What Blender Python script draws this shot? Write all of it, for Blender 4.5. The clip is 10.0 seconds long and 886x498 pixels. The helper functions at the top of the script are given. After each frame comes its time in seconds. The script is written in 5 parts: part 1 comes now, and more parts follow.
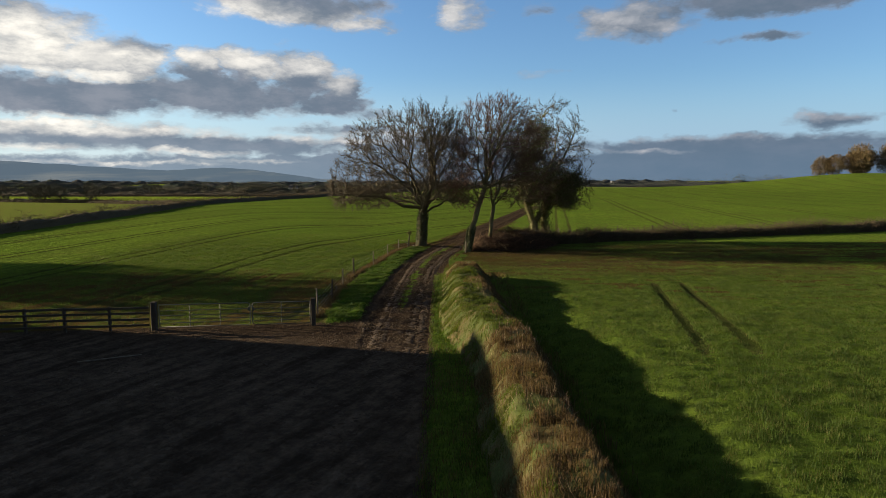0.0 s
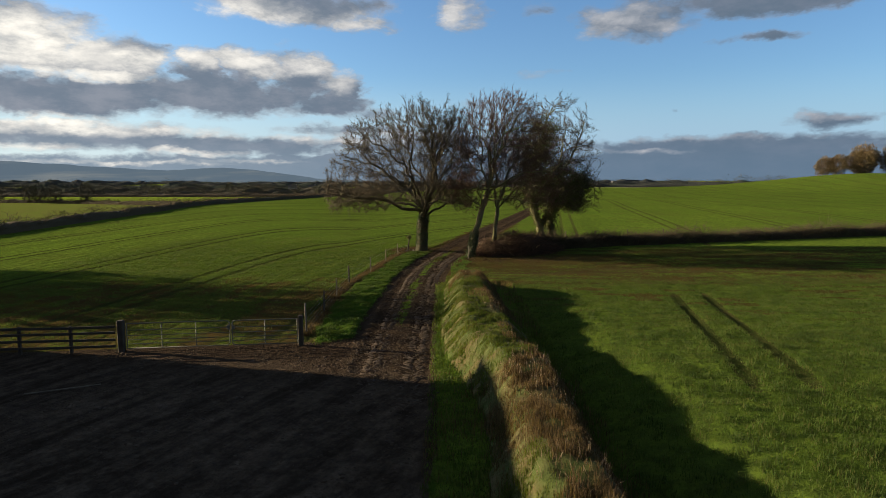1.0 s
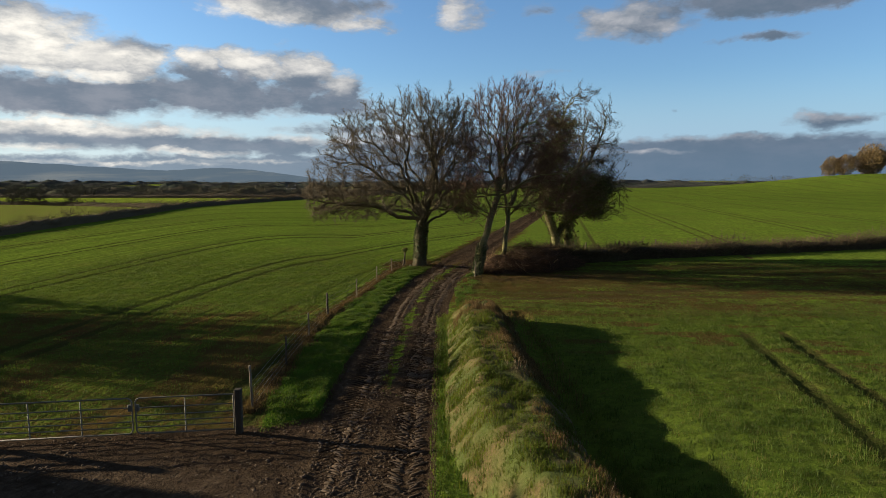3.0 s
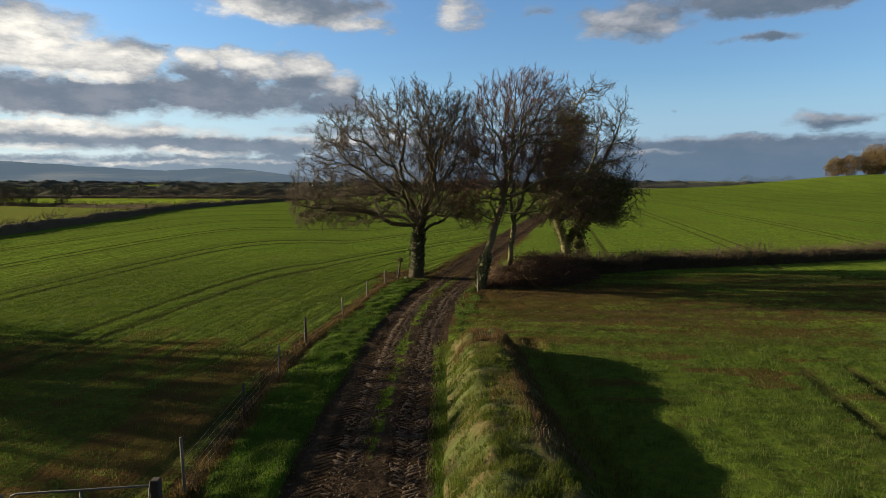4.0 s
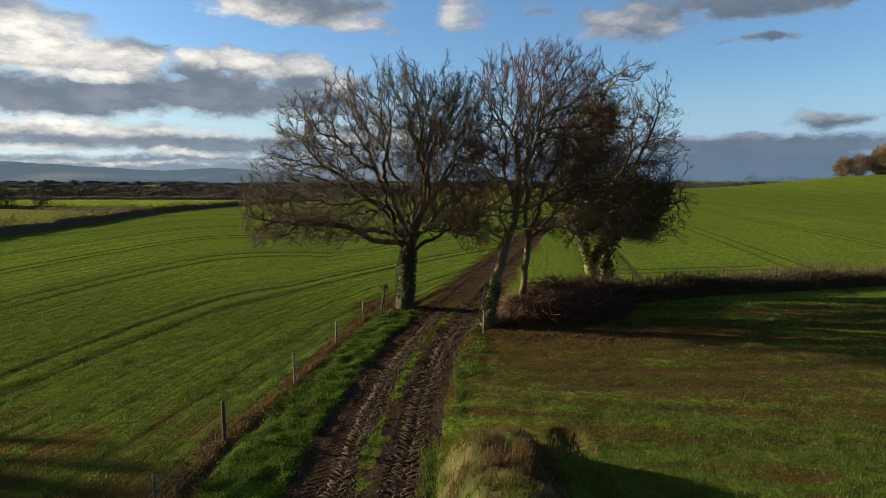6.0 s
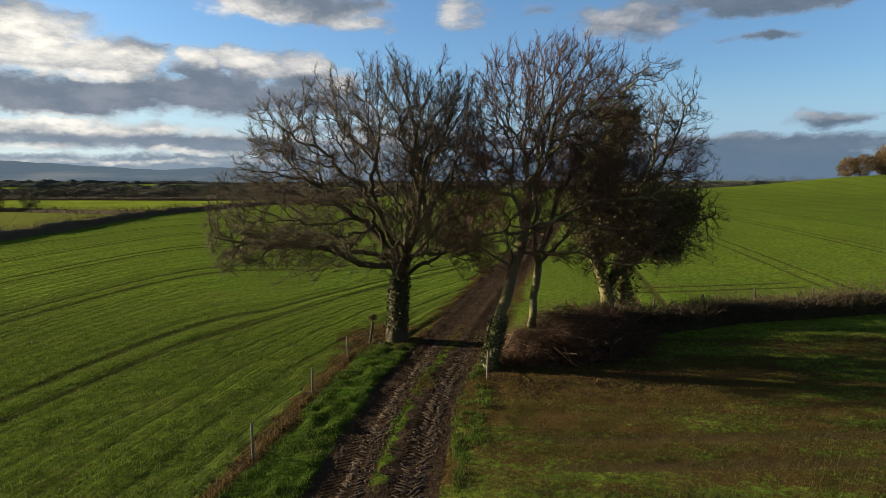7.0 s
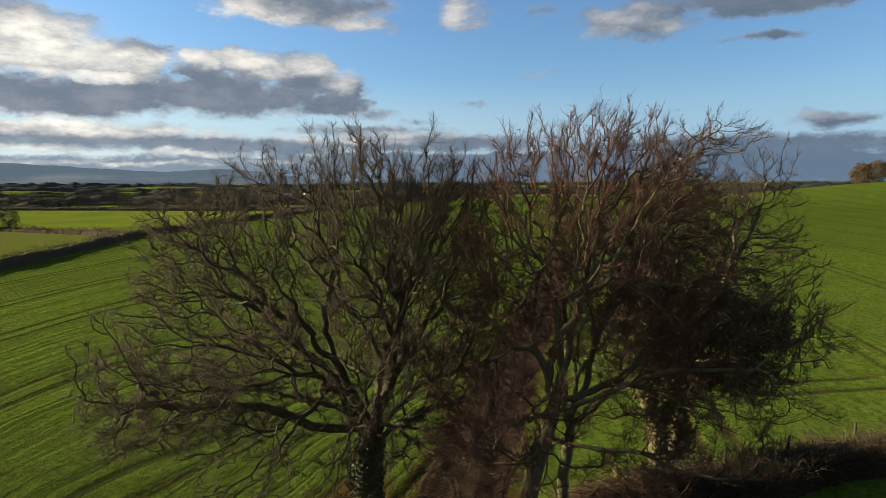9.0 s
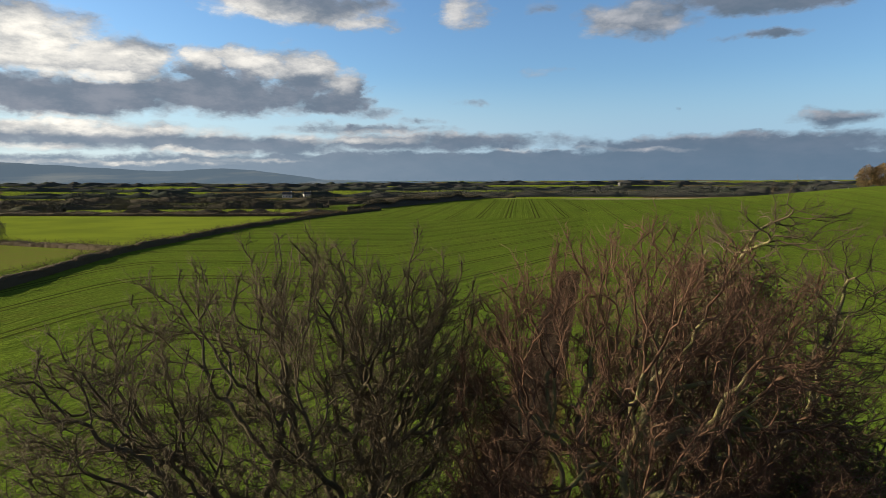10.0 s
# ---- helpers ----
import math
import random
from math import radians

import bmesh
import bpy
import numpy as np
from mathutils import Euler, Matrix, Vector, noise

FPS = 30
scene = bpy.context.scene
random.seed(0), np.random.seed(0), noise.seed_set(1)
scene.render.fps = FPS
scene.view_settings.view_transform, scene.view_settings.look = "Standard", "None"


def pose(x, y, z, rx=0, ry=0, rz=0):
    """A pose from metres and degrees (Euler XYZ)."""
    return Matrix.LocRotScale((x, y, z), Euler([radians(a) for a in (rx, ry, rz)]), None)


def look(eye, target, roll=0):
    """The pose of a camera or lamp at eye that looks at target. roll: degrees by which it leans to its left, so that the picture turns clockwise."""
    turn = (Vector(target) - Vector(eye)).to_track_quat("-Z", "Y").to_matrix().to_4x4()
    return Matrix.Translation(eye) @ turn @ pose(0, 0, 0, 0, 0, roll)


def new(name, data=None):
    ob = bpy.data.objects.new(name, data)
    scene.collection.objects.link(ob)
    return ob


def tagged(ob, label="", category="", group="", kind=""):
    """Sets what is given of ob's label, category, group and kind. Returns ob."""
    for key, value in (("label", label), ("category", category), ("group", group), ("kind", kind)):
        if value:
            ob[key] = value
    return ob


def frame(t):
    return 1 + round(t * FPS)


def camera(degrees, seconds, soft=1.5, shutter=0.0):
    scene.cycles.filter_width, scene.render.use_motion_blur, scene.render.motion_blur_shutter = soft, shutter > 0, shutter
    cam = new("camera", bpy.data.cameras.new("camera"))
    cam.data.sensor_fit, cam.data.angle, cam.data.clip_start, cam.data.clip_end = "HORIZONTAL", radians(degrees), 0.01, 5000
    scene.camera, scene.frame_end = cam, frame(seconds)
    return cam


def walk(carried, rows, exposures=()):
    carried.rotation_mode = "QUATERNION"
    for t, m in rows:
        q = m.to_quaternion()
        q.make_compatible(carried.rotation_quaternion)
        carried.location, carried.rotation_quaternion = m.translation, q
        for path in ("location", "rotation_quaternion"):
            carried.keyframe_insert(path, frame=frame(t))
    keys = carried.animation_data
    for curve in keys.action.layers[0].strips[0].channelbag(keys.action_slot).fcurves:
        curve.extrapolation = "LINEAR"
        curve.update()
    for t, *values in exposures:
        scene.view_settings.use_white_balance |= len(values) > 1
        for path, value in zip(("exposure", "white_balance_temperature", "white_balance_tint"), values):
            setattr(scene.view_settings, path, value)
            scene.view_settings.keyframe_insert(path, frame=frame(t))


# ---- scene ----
cam = camera(72.0, 10.0, soft=0.8)
METRES, EYE, TILT, LEAN, TURN, DEEP = 57.0, 7.4, -6.6, 0.0, 0.0, 0.913
ROWS = [
    (0.0, 0.0, 0.0, 0.0, 0.0, 0.0, -0.0),
    (0.5, -0.0011, 0.0289, 0.0041, -0.0, -0.0, -0.01),
    (1.0, -0.0023, 0.0643, 0.0089, 0.02, 0.0, 0.0),
    (1.5, -0.0037, 0.1007, 0.0136, -0.01, 0.01, -0.01),
    (2.0, -0.0046, 0.1441, 0.0194, -0.0, 0.0, -0.01),
    (2.5, -0.0054, 0.1877, 0.0252, 0.0, 0.0, 0.01),
    (4.0, -0.0045, 0.3364, 0.0456, -0.05, 0.03, -0.03),
    (4.5, -0.0034, 0.3851, 0.0521, -0.04, 0.03, -0.03),
    (5.0, -0.0019, 0.4378, 0.0589, -0.03, 0.03, -0.01),
    (5.5, -0.0006, 0.4855, 0.0644, -0.04, 0.04, -0.01),
    (7.0, 0.0036, 0.6289, 0.0972, -0.04, -0.06, -0.0),
    (7.5, 0.005, 0.6742, 0.1143, -0.03, -0.09, 0.03),
    (8.0, 0.0067, 0.7252, 0.1396, -0.02, -0.15, 0.06),
    (8.5, 0.01, 0.773, 0.1677, 0.13, -0.04, 0.09),
    (9.0, 0.0136, 0.8287, 0.2009, 0.25, 0.0, 0.09),
    (9.5, 0.016, 0.8823, 0.2352, 0.28, -0.06, 0.14),
    (10.0, 0.0191, 0.9442, 0.274, 0.33, -0.12, 0.11),
]
walk(cam, [(t, pose(0, 0, EYE, TILT, LEAN, TURN) @ pose(METRES * x, METRES * DEEP * y, METRES * z, 90 + pitch, roll, yaw))
           for t, x, y, z, yaw, pitch, roll in ROWS], exposures=[(0.0, 1.4), (10.0, 1.4)])

# ---- light: low winter sun from the left and a little ahead, broken cloud ----
SUN_EL, SUN_AZ = radians(12.0), math.atan2(-0.97, 0.23)
to_sun = Vector((math.sin(SUN_AZ) * math.cos(SUN_EL), math.cos(SUN_AZ) * math.cos(SUN_EL), math.sin(SUN_EL)))
sun = new("sun", bpy.data.lights.new("sun", "SUN"))
sun.data.energy, sun.data.angle, sun.data.color = 5.0, radians(0.6), (1.0, 0.82, 0.56)
sun.matrix_world = look(to_sun * 300, (0, 0, 0))


class Nodes:
    """Short hand for a node tree."""

    def __init__(self, tree):
        self.tree = tree
        tree.nodes.clear()

    def add(self, kind, **values):
        node = self.tree.nodes.new(kind)
        ins = values.pop("ins", {})
        if "op" in values:
            node.operation = values["op"]
        if "blend" in values:
            node.blend_type = values["blend"]
        for key, value in ins.items():
            self.put(node.inputs[key], value)
        return node

    def put(self, socket, value):
        if isinstance(value, bpy.types.NodeSocket):
            self.tree.links.new(value, socket)
        else:
            socket.default_value = value

    def math(self, op, a, b=0.0, c=0.0, clamp=False):
        node = self.add("ShaderNodeMath", op=op, ins={0: a, 1: b, 2: c})
        node.use_clamp = clamp
        return node.outputs[0]

    def vec(self, op, a, b=(0, 0, 0)):
        node = self.add("ShaderNodeVectorMath", op=op, ins={0: a, 1: b})
        return node.outputs["Value"] if op in ("DOT_PRODUCT", "LENGTH") else node.outputs[0]

    def mix(self, fac, a, b, blend="MIX"):
        node = self.add("ShaderNodeMix")
        node.data_type, node.blend_type = "RGBA", blend
        for i, value in ((0, fac), (6, a), (7, b)):
            if isinstance(value, tuple) and len(value) == 3:
                value = (*value, 1)
            self.put(node.inputs[i], value)
        return node.outputs[2]

    def ramp(self, value, lo, hi, a=0.0, b=1.0):
        node = self.add("ShaderNodeMapRange", ins={0: value, 1: lo, 2: hi, 3: a, 4: b})
        node.interpolation_type = "SMOOTHSTEP"
        return node.outputs[0]

    def noise(self, vector, scale, detail=4.0, rough=0.55, lac=2.0):
        node = self.add("ShaderNodeTexNoise", ins={"Vector": vector, "Scale": scale, "Detail": detail, "Roughness": rough, "Lacunarity": lac})
        return node.outputs[0]

    def attr(self, name):
        node = self.add("ShaderNodeAttribute")
        node.attribute_name = name
        return node.outputs["Fac"]


def sky_angles(px, py):
    """Azimuth and rise of a point of the picture plane seen straight ahead, for the clouds."""
    f = 784 / math.tan(radians(36))
    d = Euler((radians(TILT), 0, 0)).to_matrix() @ Vector(((px - 784) / f, 1, (441 - py) / f))
    return math.atan2(d.x, d.y), d.z / math.hypot(d.x, d.y)


# Clouds: centre, half width, half height on a 1568 wide view, thickness
CLOUDS = [(90, 165, 340, 44, 1.0), (400, 168, 250, 46, 1.0), (590, 185, 105, 30, .95), (660, 200, 60, 15, .7), (40, 70, 210, 74, 1.0), (200, 105, 130, 52, 1.0), (350, 118, 72, 40, 1.0), (440, 122, 85, 44, 1.0),
          (535, 136, 85, 48, 1.0), (605, 165, 55, 36, 1.0), (740, 215, 60, 12, .5),
          (520, 10, 215, 42, .95), (640, 45, 80, 22, .7), (810, 20, 62, 44, .7), (1130, 35, 135, 48, .9), (1060, 60, 62, 20, .6), (1400, -8, 320, 34, 1.0), (1345, 66, 110, 11, .6),
          (945, 131, 60, 15, .45), (830, 187, 50, 9, .35), (1455, 212, 120, 18, .75), (510, 76, 22, 12, .4), (958, 12, 40, 18, .4),
          (120, 240, 420, 32, .9), (420, 258, 320, 24, .9), (760, 255, 330, 24, .9), (1300, 265, 440, 32, 1.0), (1000, 300, 1200, 38, 1.3),
          (1185, 197, 18, 5, .35), (200, 300, 900, 26, 1.2), (-250, 120, 260, 90, 1.0), (1850, 160, 260, 60, .9), (640, 230, 190, 14, .7)]
# Where the low sun catches them
BRIGHT = [(50, 70, 200, 46, 1.0), (230, 105, 90, 22, .8), (130, 128, 150, 12, 1.0), (345, 104, 55, 20, .9), (435, 104, 62, 22, .95), (545, 118, 60, 22, .8), (600, 140, 30, 24, .5), (480, 128, 50, 16, .6),
          (430, 24, 130, 28, .8), (640, 45, 70, 22, .6), (800, 25, 60, 40, .8), (1045, 60, 60, 20, .8), (1100, 28, 75, 24, .7), (1185, 48, 45, 16, .6),
          (945, 130, 50, 14, .6), (110, 222, 220, 17, 1.0), (330, 233, 140, 11, .8), (60, 262, 140, 8, .8), (180, 288, 270, 4, .8), (350, 272, 110, 6, .7), (540, 242, 110, 8, .75),
          (450, 285, 90, 4, .7), (1140, 268, 80, 4, .6), (950, 268, 130, 4, .6), (1440, 204, 90, 8, .6), (640, 250, 120, 8, .65), (-260, 90, 200, 60, .9), (700, 238, 220, 8, .5), (1200, 243, 260, 5, .35)]


def cloud_group(name, blobs, puff, least):
    """How much of a set of cloud patches lies in a direction given as azimuth and rise."""
    tree = bpy.data.node_groups.new(name, "ShaderNodeTree")
    tree.interface.new_socket("Vector", in_out="INPUT", socket_type="NodeSocketVector")
    tree.interface.new_socket("Thickness", in_out="OUTPUT", socket_type="NodeSocketFloat")
    n = Nodes(tree)
    gin, gout = n.add("NodeGroupInput"), n.add("NodeGroupOutput")
    p = gin.outputs[0]
    flat = n.vec("MULTIPLY", p, (1.0, 2.0, 1.0))
    warp = n.add("ShaderNodeTexNoise", ins={"Vector": flat, "Scale": 16.0, "Detail": 6.0, "Roughness": 0.65})
    off = n.vec("MULTIPLY", n.vec("SUBTRACT", warp.outputs["Color"], (.5, .5, .5)), (.085, .030, 0))
    q = n.vec("ADD", p, off)
    total = None
    for x, y, w, h, a in blobs:
        az, el = sky_angles(x, y)
        k = math.cos(az) ** 2
        s = n.vec("MULTIPLY", n.vec("SUBTRACT", q, (az, el, 0)), (1079 / w / max(k, .5), 1079 / h, 0))
        f = n.math("MULTIPLY_ADD", n.vec("DOT_PRODUCT", s, s), -a, a)
        total = f if total is None else n.math("MAXIMUM", total, f)
    total = n.math("MAXIMUM", total, least)
    fine = n.noise(n.vec("MULTIPLY", p, (1.0, 1.9, 1.0)), 19.0, 9.0, 0.64)
    heads = n.add("ShaderNodeTexVoronoi", ins={"Vector": n.vec("MULTIPLY", q, (1.0, 1.5, 1.0)), "Scale": 21.0, "Detail": 2.0, "Roughness": 0.55, "Lacunarity": 2.2})
    heads.feature = "SMOOTH_F1"
    fine = n.math("ADD", n.math("MULTIPLY", fine, .62), n.math("MULTIPLY_ADD", heads.outputs["Distance"], -.42, .40))
    n.put(gout.inputs[0], n.math("MULTIPLY_ADD", n.math("SUBTRACT", fine, 0.5), puff, total))
    return tree


world = bpy.data.worlds.new("sky")
scene.world = world
world.use_nodes = True
W = Nodes(world.node_tree)
sky = W.add("ShaderNodeTexSky")
sky.sky_type, sky.sun_disc, sky.sun_elevation, sky.sun_rotation = "NISHITA", False, SUN_EL, SUN_AZ
sky.air_density, sky.dust_density, sky.ozone_density = 1.0, 0.6, 2.0
way = W.add("ShaderNodeTexCoord").outputs["Generated"]
sep = W.add("ShaderNodeSeparateXYZ", ins={0: way})
azim = W.math("ARCTAN2", sep.outputs[0], sep.outputs[1])
flatlen = W.math("SQRT", W.math("ADD", W.math("MULTIPLY", sep.outputs[0], sep.outputs[0]), W.math("ADD", W.math("MULTIPLY", sep.outputs[1], sep.outputs[1]), 0.0001)))
rise = W.math("DIVIDE", sep.outputs[2], flatlen)
spot = W.add("ShaderNodeCombineXYZ", ins={0: azim, 1: rise}).outputs[0]


def cloud_at(name, blobs, puff, least):
    node = W.add("ShaderNodeGroup")
    node.node_tree = cloud_group(name, blobs, puff, least)
    W.put(node.inputs[0], spot)
    return node.outputs[0]


thick = cloud_at("cloud_thickness", CLOUDS, 1.25, -0.6)
glow = cloud_at("cloud_brightness", BRIGHT, 1.35, -0.7)
# Dark cloud deck out of view, added above and behind to lower the skylight.
deck = W.noise(W.vec("MULTIPLY", way, (1.0, 1.0, 1.8)), 2.6, 6.0, 0.6)
unseen_dim_deck = W.math("MULTIPLY", W.ramp(deck, 0.36, 0.5), W.math("MAXIMUM", W.ramp(rise, 0.42, 0.7), W.ramp(sep.outputs[1], 0.1, -0.3)))
cover = W.math("MAXIMUM", W.ramp(thick, -0.02, 0.6), unseen_dim_deck)
rim = W.math("MULTIPLY", W.ramp(thick, 0.6, 0.0), 0.4)
bright = W.math("MAXIMUM", W.ramp(glow, -0.6, 1.15), rim)
near_sun = W.ramp(azim, 0.45, -0.75)
lit_tone = W.mix(near_sun, (.34, .35, .38), (.80, .76, .68))
dark_tone = W.mix(near_sun, (.088, .124, .172), (.128, .160, .205))
mottle = W.noise(W.vec("MULTIPLY", spot, (1.0, 2.2, 1.0)), 17.0, 8.0, 0.62)
dark_tone = W.mix(W.ramp(mottle, 0.35, 0.7), dark_tone, W.mix(near_sun, (.12, .15, .20), (.20, .22, .26)))
bright = W.math("MULTIPLY", bright, W.ramp(mottle, 0.28, 0.68, 0.45, 1.2), clamp=True)
cloud_tone = W.mix(bright, dark_tone, lit_tone)
cloud_tone = W.mix(unseen_dim_deck, cloud_tone, (.08, .095, .115))
low = W.ramp(rise, 0.085, 0.01)
haze_tone = W.mix(near_sun, (.088, .138, .200), (.20, .255, .31))
cloud_tone = W.mix(W.math("MULTIPLY", low, W.ramp(bright, 0.9, 0.3, 0.25, 0.75)), cloud_tone, haze_tone)
SKY = 0.062
blue = W.vec("MULTIPLY", sky.outputs[0], (SKY * .74, SKY * .95, SKY * 1.2))
blue = W.mix(W.ramp(rise, 0.17, 0.03, 0.0, 0.8), blue, W.mix(near_sun, (.14, .21, .29), (.26, .31, .34)))
air = W.mix(cover, blue, W.vec("MULTIPLY", cloud_tone, (.55, .55, .55)))
back = W.add("ShaderNodeBackground", ins={0: air, 1: 1.0})
W.put(W.add("ShaderNodeOutputWorld").inputs[0], back.outputs[0])

# ---- materials ----


def material(name, rough=0.9, build=None, bump=None, spec=0.25, metal=0.0, thin=0.0):
    """A principled material; build(n, where) gives the colour, bump(n, where) gives (height, distance)."""
    m = bpy.data.materials.new(name)
    m.use_nodes = True
    n = Nodes(m.node_tree)
    where = n.add("ShaderNodeNewGeometry").outputs["Position"]
    shader = n.add("ShaderNodeBsdfPrincipled", ins={"Roughness": rough, "Specular IOR Level": spec, "Metallic": metal})
    colour = build(n, where)
    n.put(shader.inputs["Base Color"], (*colour, 1) if isinstance(colour, tuple) else colour)
    if bump:
        height, dist = bump(n, where)
        node = n.add("ShaderNodeBump", ins={"Height": height, "Distance": dist, "Strength": 1.0})
        n.put(shader.inputs["Normal"], node.outputs[0])
    surface = shader.outputs[0]
    if thin:
        through_light = n.add("ShaderNodeBsdfTranslucent", ins={0: n.mix(1.0, colour, (1.15, 1.2, .7), "MULTIPLY")})
        surface = n.add("ShaderNodeMixShader", ins={0: thin, 1: surface, 2: through_light.outputs[0]}).outputs[0]
    n.put(n.add("ShaderNodeOutputMaterial").inputs[0], surface)
    return m


def two_scale(a, b, coarse, fine, c=None):
    """A colour that wanders between a and b over coarse patches and fine grain."""
    def build(n, where):
        f1 = n.ramp(n.noise(where, coarse, 3.0), 0.35, 0.65)
        f2 = n.ramp(n.noise(where, fine, 5.0, 0.65), 0.3, 0.7)
        col = n.mix(f1, a, b)
        return n.mix(n.math("MULTIPLY", f2, 0.6), col, c or tuple(v * 0.55 for v in a))
    return build


def island(a, b, c=None, coarse=0.0):
    """A colour that differs from piece to piece of a joined mesh."""
    def build(n, where):
        r = n.add("ShaderNodeNewGeometry").outputs["Random Per Island"]
        col = n.mix(r, a, b)
        if c:
            pick = n.math("FRACT", n.math("MULTIPLY", r, 17.3))
            col = n.mix(n.ramp(pick, 0.55, 0.75), col, c)
        if coarse:
            col = n.mix(n.math("MULTIPLY", n.ramp(n.noise(where, coarse, 3.0), 0.35, 0.65), 0.7), col, tuple(v * 0.5 for v in a))
        return col
    return build


def chevrons(n, where):
    """Tyre lugs pressed into the wheel tracks."""
    lane = n.attr("lane")
    y = n.add("ShaderNodeSeparateXYZ", ins={0: where}).outputs[1]
    off = n.math("ABSOLUTE", n.math("SUBTRACT", n.math("ABSOLUTE", lane), 1.0))
    wave = n.math("SINE", n.math("ADD", n.math("MULTIPLY", y, 26.0), n.math("MULTIPLY", off, 22.0)))
    zone = n.math("MULTIPLY", n.ramp(off, 0.55, 0.3), n.ramp(n.noise(where, 0.7, 3.0), 0.36, 0.5))
    return n.math("MULTIPLY", n.ramp(wave, -0.2, 0.5), n.math("MULTIPLY", zone, n.attr("mud")))


def drill_rows(n, where):
    """Fine and broad stripes along the drilled rows, from 0 to 1."""
    row = n.math("ADD", n.attr("row"), n.math("MULTIPLY", n.noise(where, 0.25, 2.0), 0.9))
    one = n.noise(n.add("ShaderNodeCombineXYZ", ins={0: n.math("MULTIPLY", row, 1.5)}).outputs[0], 1.0, 2.0)
    two = n.noise(n.add("ShaderNodeCombineXYZ", ins={0: n.math("MULTIPLY", row, 0.45), 1: 7.0}).outputs[0], 1.0, 2.0)
    return n.ramp(one, 0.38, 0.68), n.ramp(two, 0.4, 0.65)


def ground_colour(n, where):
    big = n.ramp(n.noise(where, 0.035, 3.0), 0.35, 0.65)
    mid = n.ramp(n.noise(where, 0.5, 4.0), 0.3, 0.7)
    fine = n.ramp(n.noise(where, 5.0, 6.0, 0.7), 0.3, 0.7)
    crop = n.mix(big, (.108, .174, .020), (.134, .200, .024))
    broad = n.ramp(n.noise(n.vec("MULTIPLY", where, (1.6, .5, 1)), 0.05, 5.0, 0.65), 0.42, 0.68)
    crop = n.mix(n.math("MULTIPLY", broad, 0.5), crop, (.104, .124, .025))
    crop = n.mix(n.math("MULTIPLY", mid, 0.4), crop, (.082, .144, .019))
    one, two = drill_rows(n, where)
    thin = n.math("MULTIPLY", n.math("ADD", n.math("MULTIPLY", one, 0.42), n.math("MULTIPLY", two, 0.30)), n.attr("sown"))
    soil_and_shade = n.mix(fine, (.040, .034, .014), (.075, .052, .026))
    crop = n.mix(n.math("MULTIPLY", n.attr("bladed"), 0.55), crop, (.036, .052, .010))
    tuft = n.ramp(n.noise(where, 2.6, 5.0, 0.7), 0.42, 0.6)
    crop = n.mix(n.math("MULTIPLY", tuft, 0.6), crop, (.030, .046, .011))
    worn = n.ramp(n.noise(n.vec("MULTIPLY", where, (.6, 1.3, 1)), 0.33, 6.0, 0.7), 0.5, 0.7)
    crop = n.mix(n.math("MULTIPLY", worn, 0.55), crop, (.088, .082, .024))
    crop = n.mix(n.math("MULTIPLY", fine, 0.3), crop, (.054, .072, .012))
    crop = n.mix(thin, crop, (.042, .062, .013))
    patch = n.ramp(n.math("MULTIPLY_ADD", n.math("SUBTRACT", fine, 0.5), 0.6, n.attr("dry")), 0.3, 0.85)
    crop = n.mix(patch, crop, n.mix(mid, (.062, .039, .016), (.056, .046, .014)))
    gap = n.attr("gap")
    near_line = n.math("MULTIPLY", n.math("ABSOLUTE", n.math("SUBTRACT", n.math("FRACT", n.math("ADD", n.attr("phase"), 0.5)), 0.5)), gap)
    wheel = n.math("ABSOLUTE", n.math("SUBTRACT", near_line, 0.95))
    wheel = n.math("MULTIPLY", n.ramp(wheel, 0.55, 0.1), n.attr("sprayed"))
    tram = n.math("MAXIMUM", wheel, n.attr("tram"))
    tram = n.ramp(n.math("MULTIPLY_ADD", n.math("SUBTRACT", fine, 0.5), 0.6, tram), 0.35, 0.8)
    # Sprayed wheel lines: rut shade painted dark green over the bare earth tone.
    soil_and_shade = n.mix(n.attr("sprayed"), soil_and_shade, n.mix(fine, (.024, .034, .009), (.040, .040, .014)))
    crop = n.mix(n.math("MULTIPLY", tram, 0.85), crop, soil_and_shade)
    lush = n.mix(mid, (.036, .078, .009), (.034, .050, .010))
    sward = n.ramp(n.math("MULTIPLY_ADD", n.math("SUBTRACT", n.noise(where, 1.8, 6.0, 0.7), 0.5), 0.9, n.attr("verge")), 0.3, 0.7)
    crop = n.mix(sward, crop, lush)
    mudmask = n.ramp(n.math("MULTIPLY_ADD", n.math("SUBTRACT", n.noise(where, 1.6, 6.0, 0.7), 0.5), 0.7, n.attr("mud")), 0.4, 0.6)
    lane = n.attr("lane")
    packed = n.math("MAXIMUM", n.math("MULTIPLY", n.ramp(lane, -2.0, -1.7), n.ramp(lane, -.85, -1.1)), n.math("MULTIPLY", n.ramp(lane, .08, .2), n.ramp(lane, .62, .45)))
    packed = n.math("MULTIPLY", packed, n.ramp(n.noise(n.vec("MULTIPLY", where, (1, .3, 1)), 1.3, 4.0), 0.3, 0.55))
    mud = n.mix(mid, (.040, .028, .019), (.066, .047, .032))
    mud = n.mix(n.math("MULTIPLY", packed, n.attr("trodden")), mud, n.mix(mid, (.066, .048, .032), (.084, .061, .041)))
    mud = n.mix(n.math("MULTIPLY", fine, 0.6), mud, (.025, .019, .014))
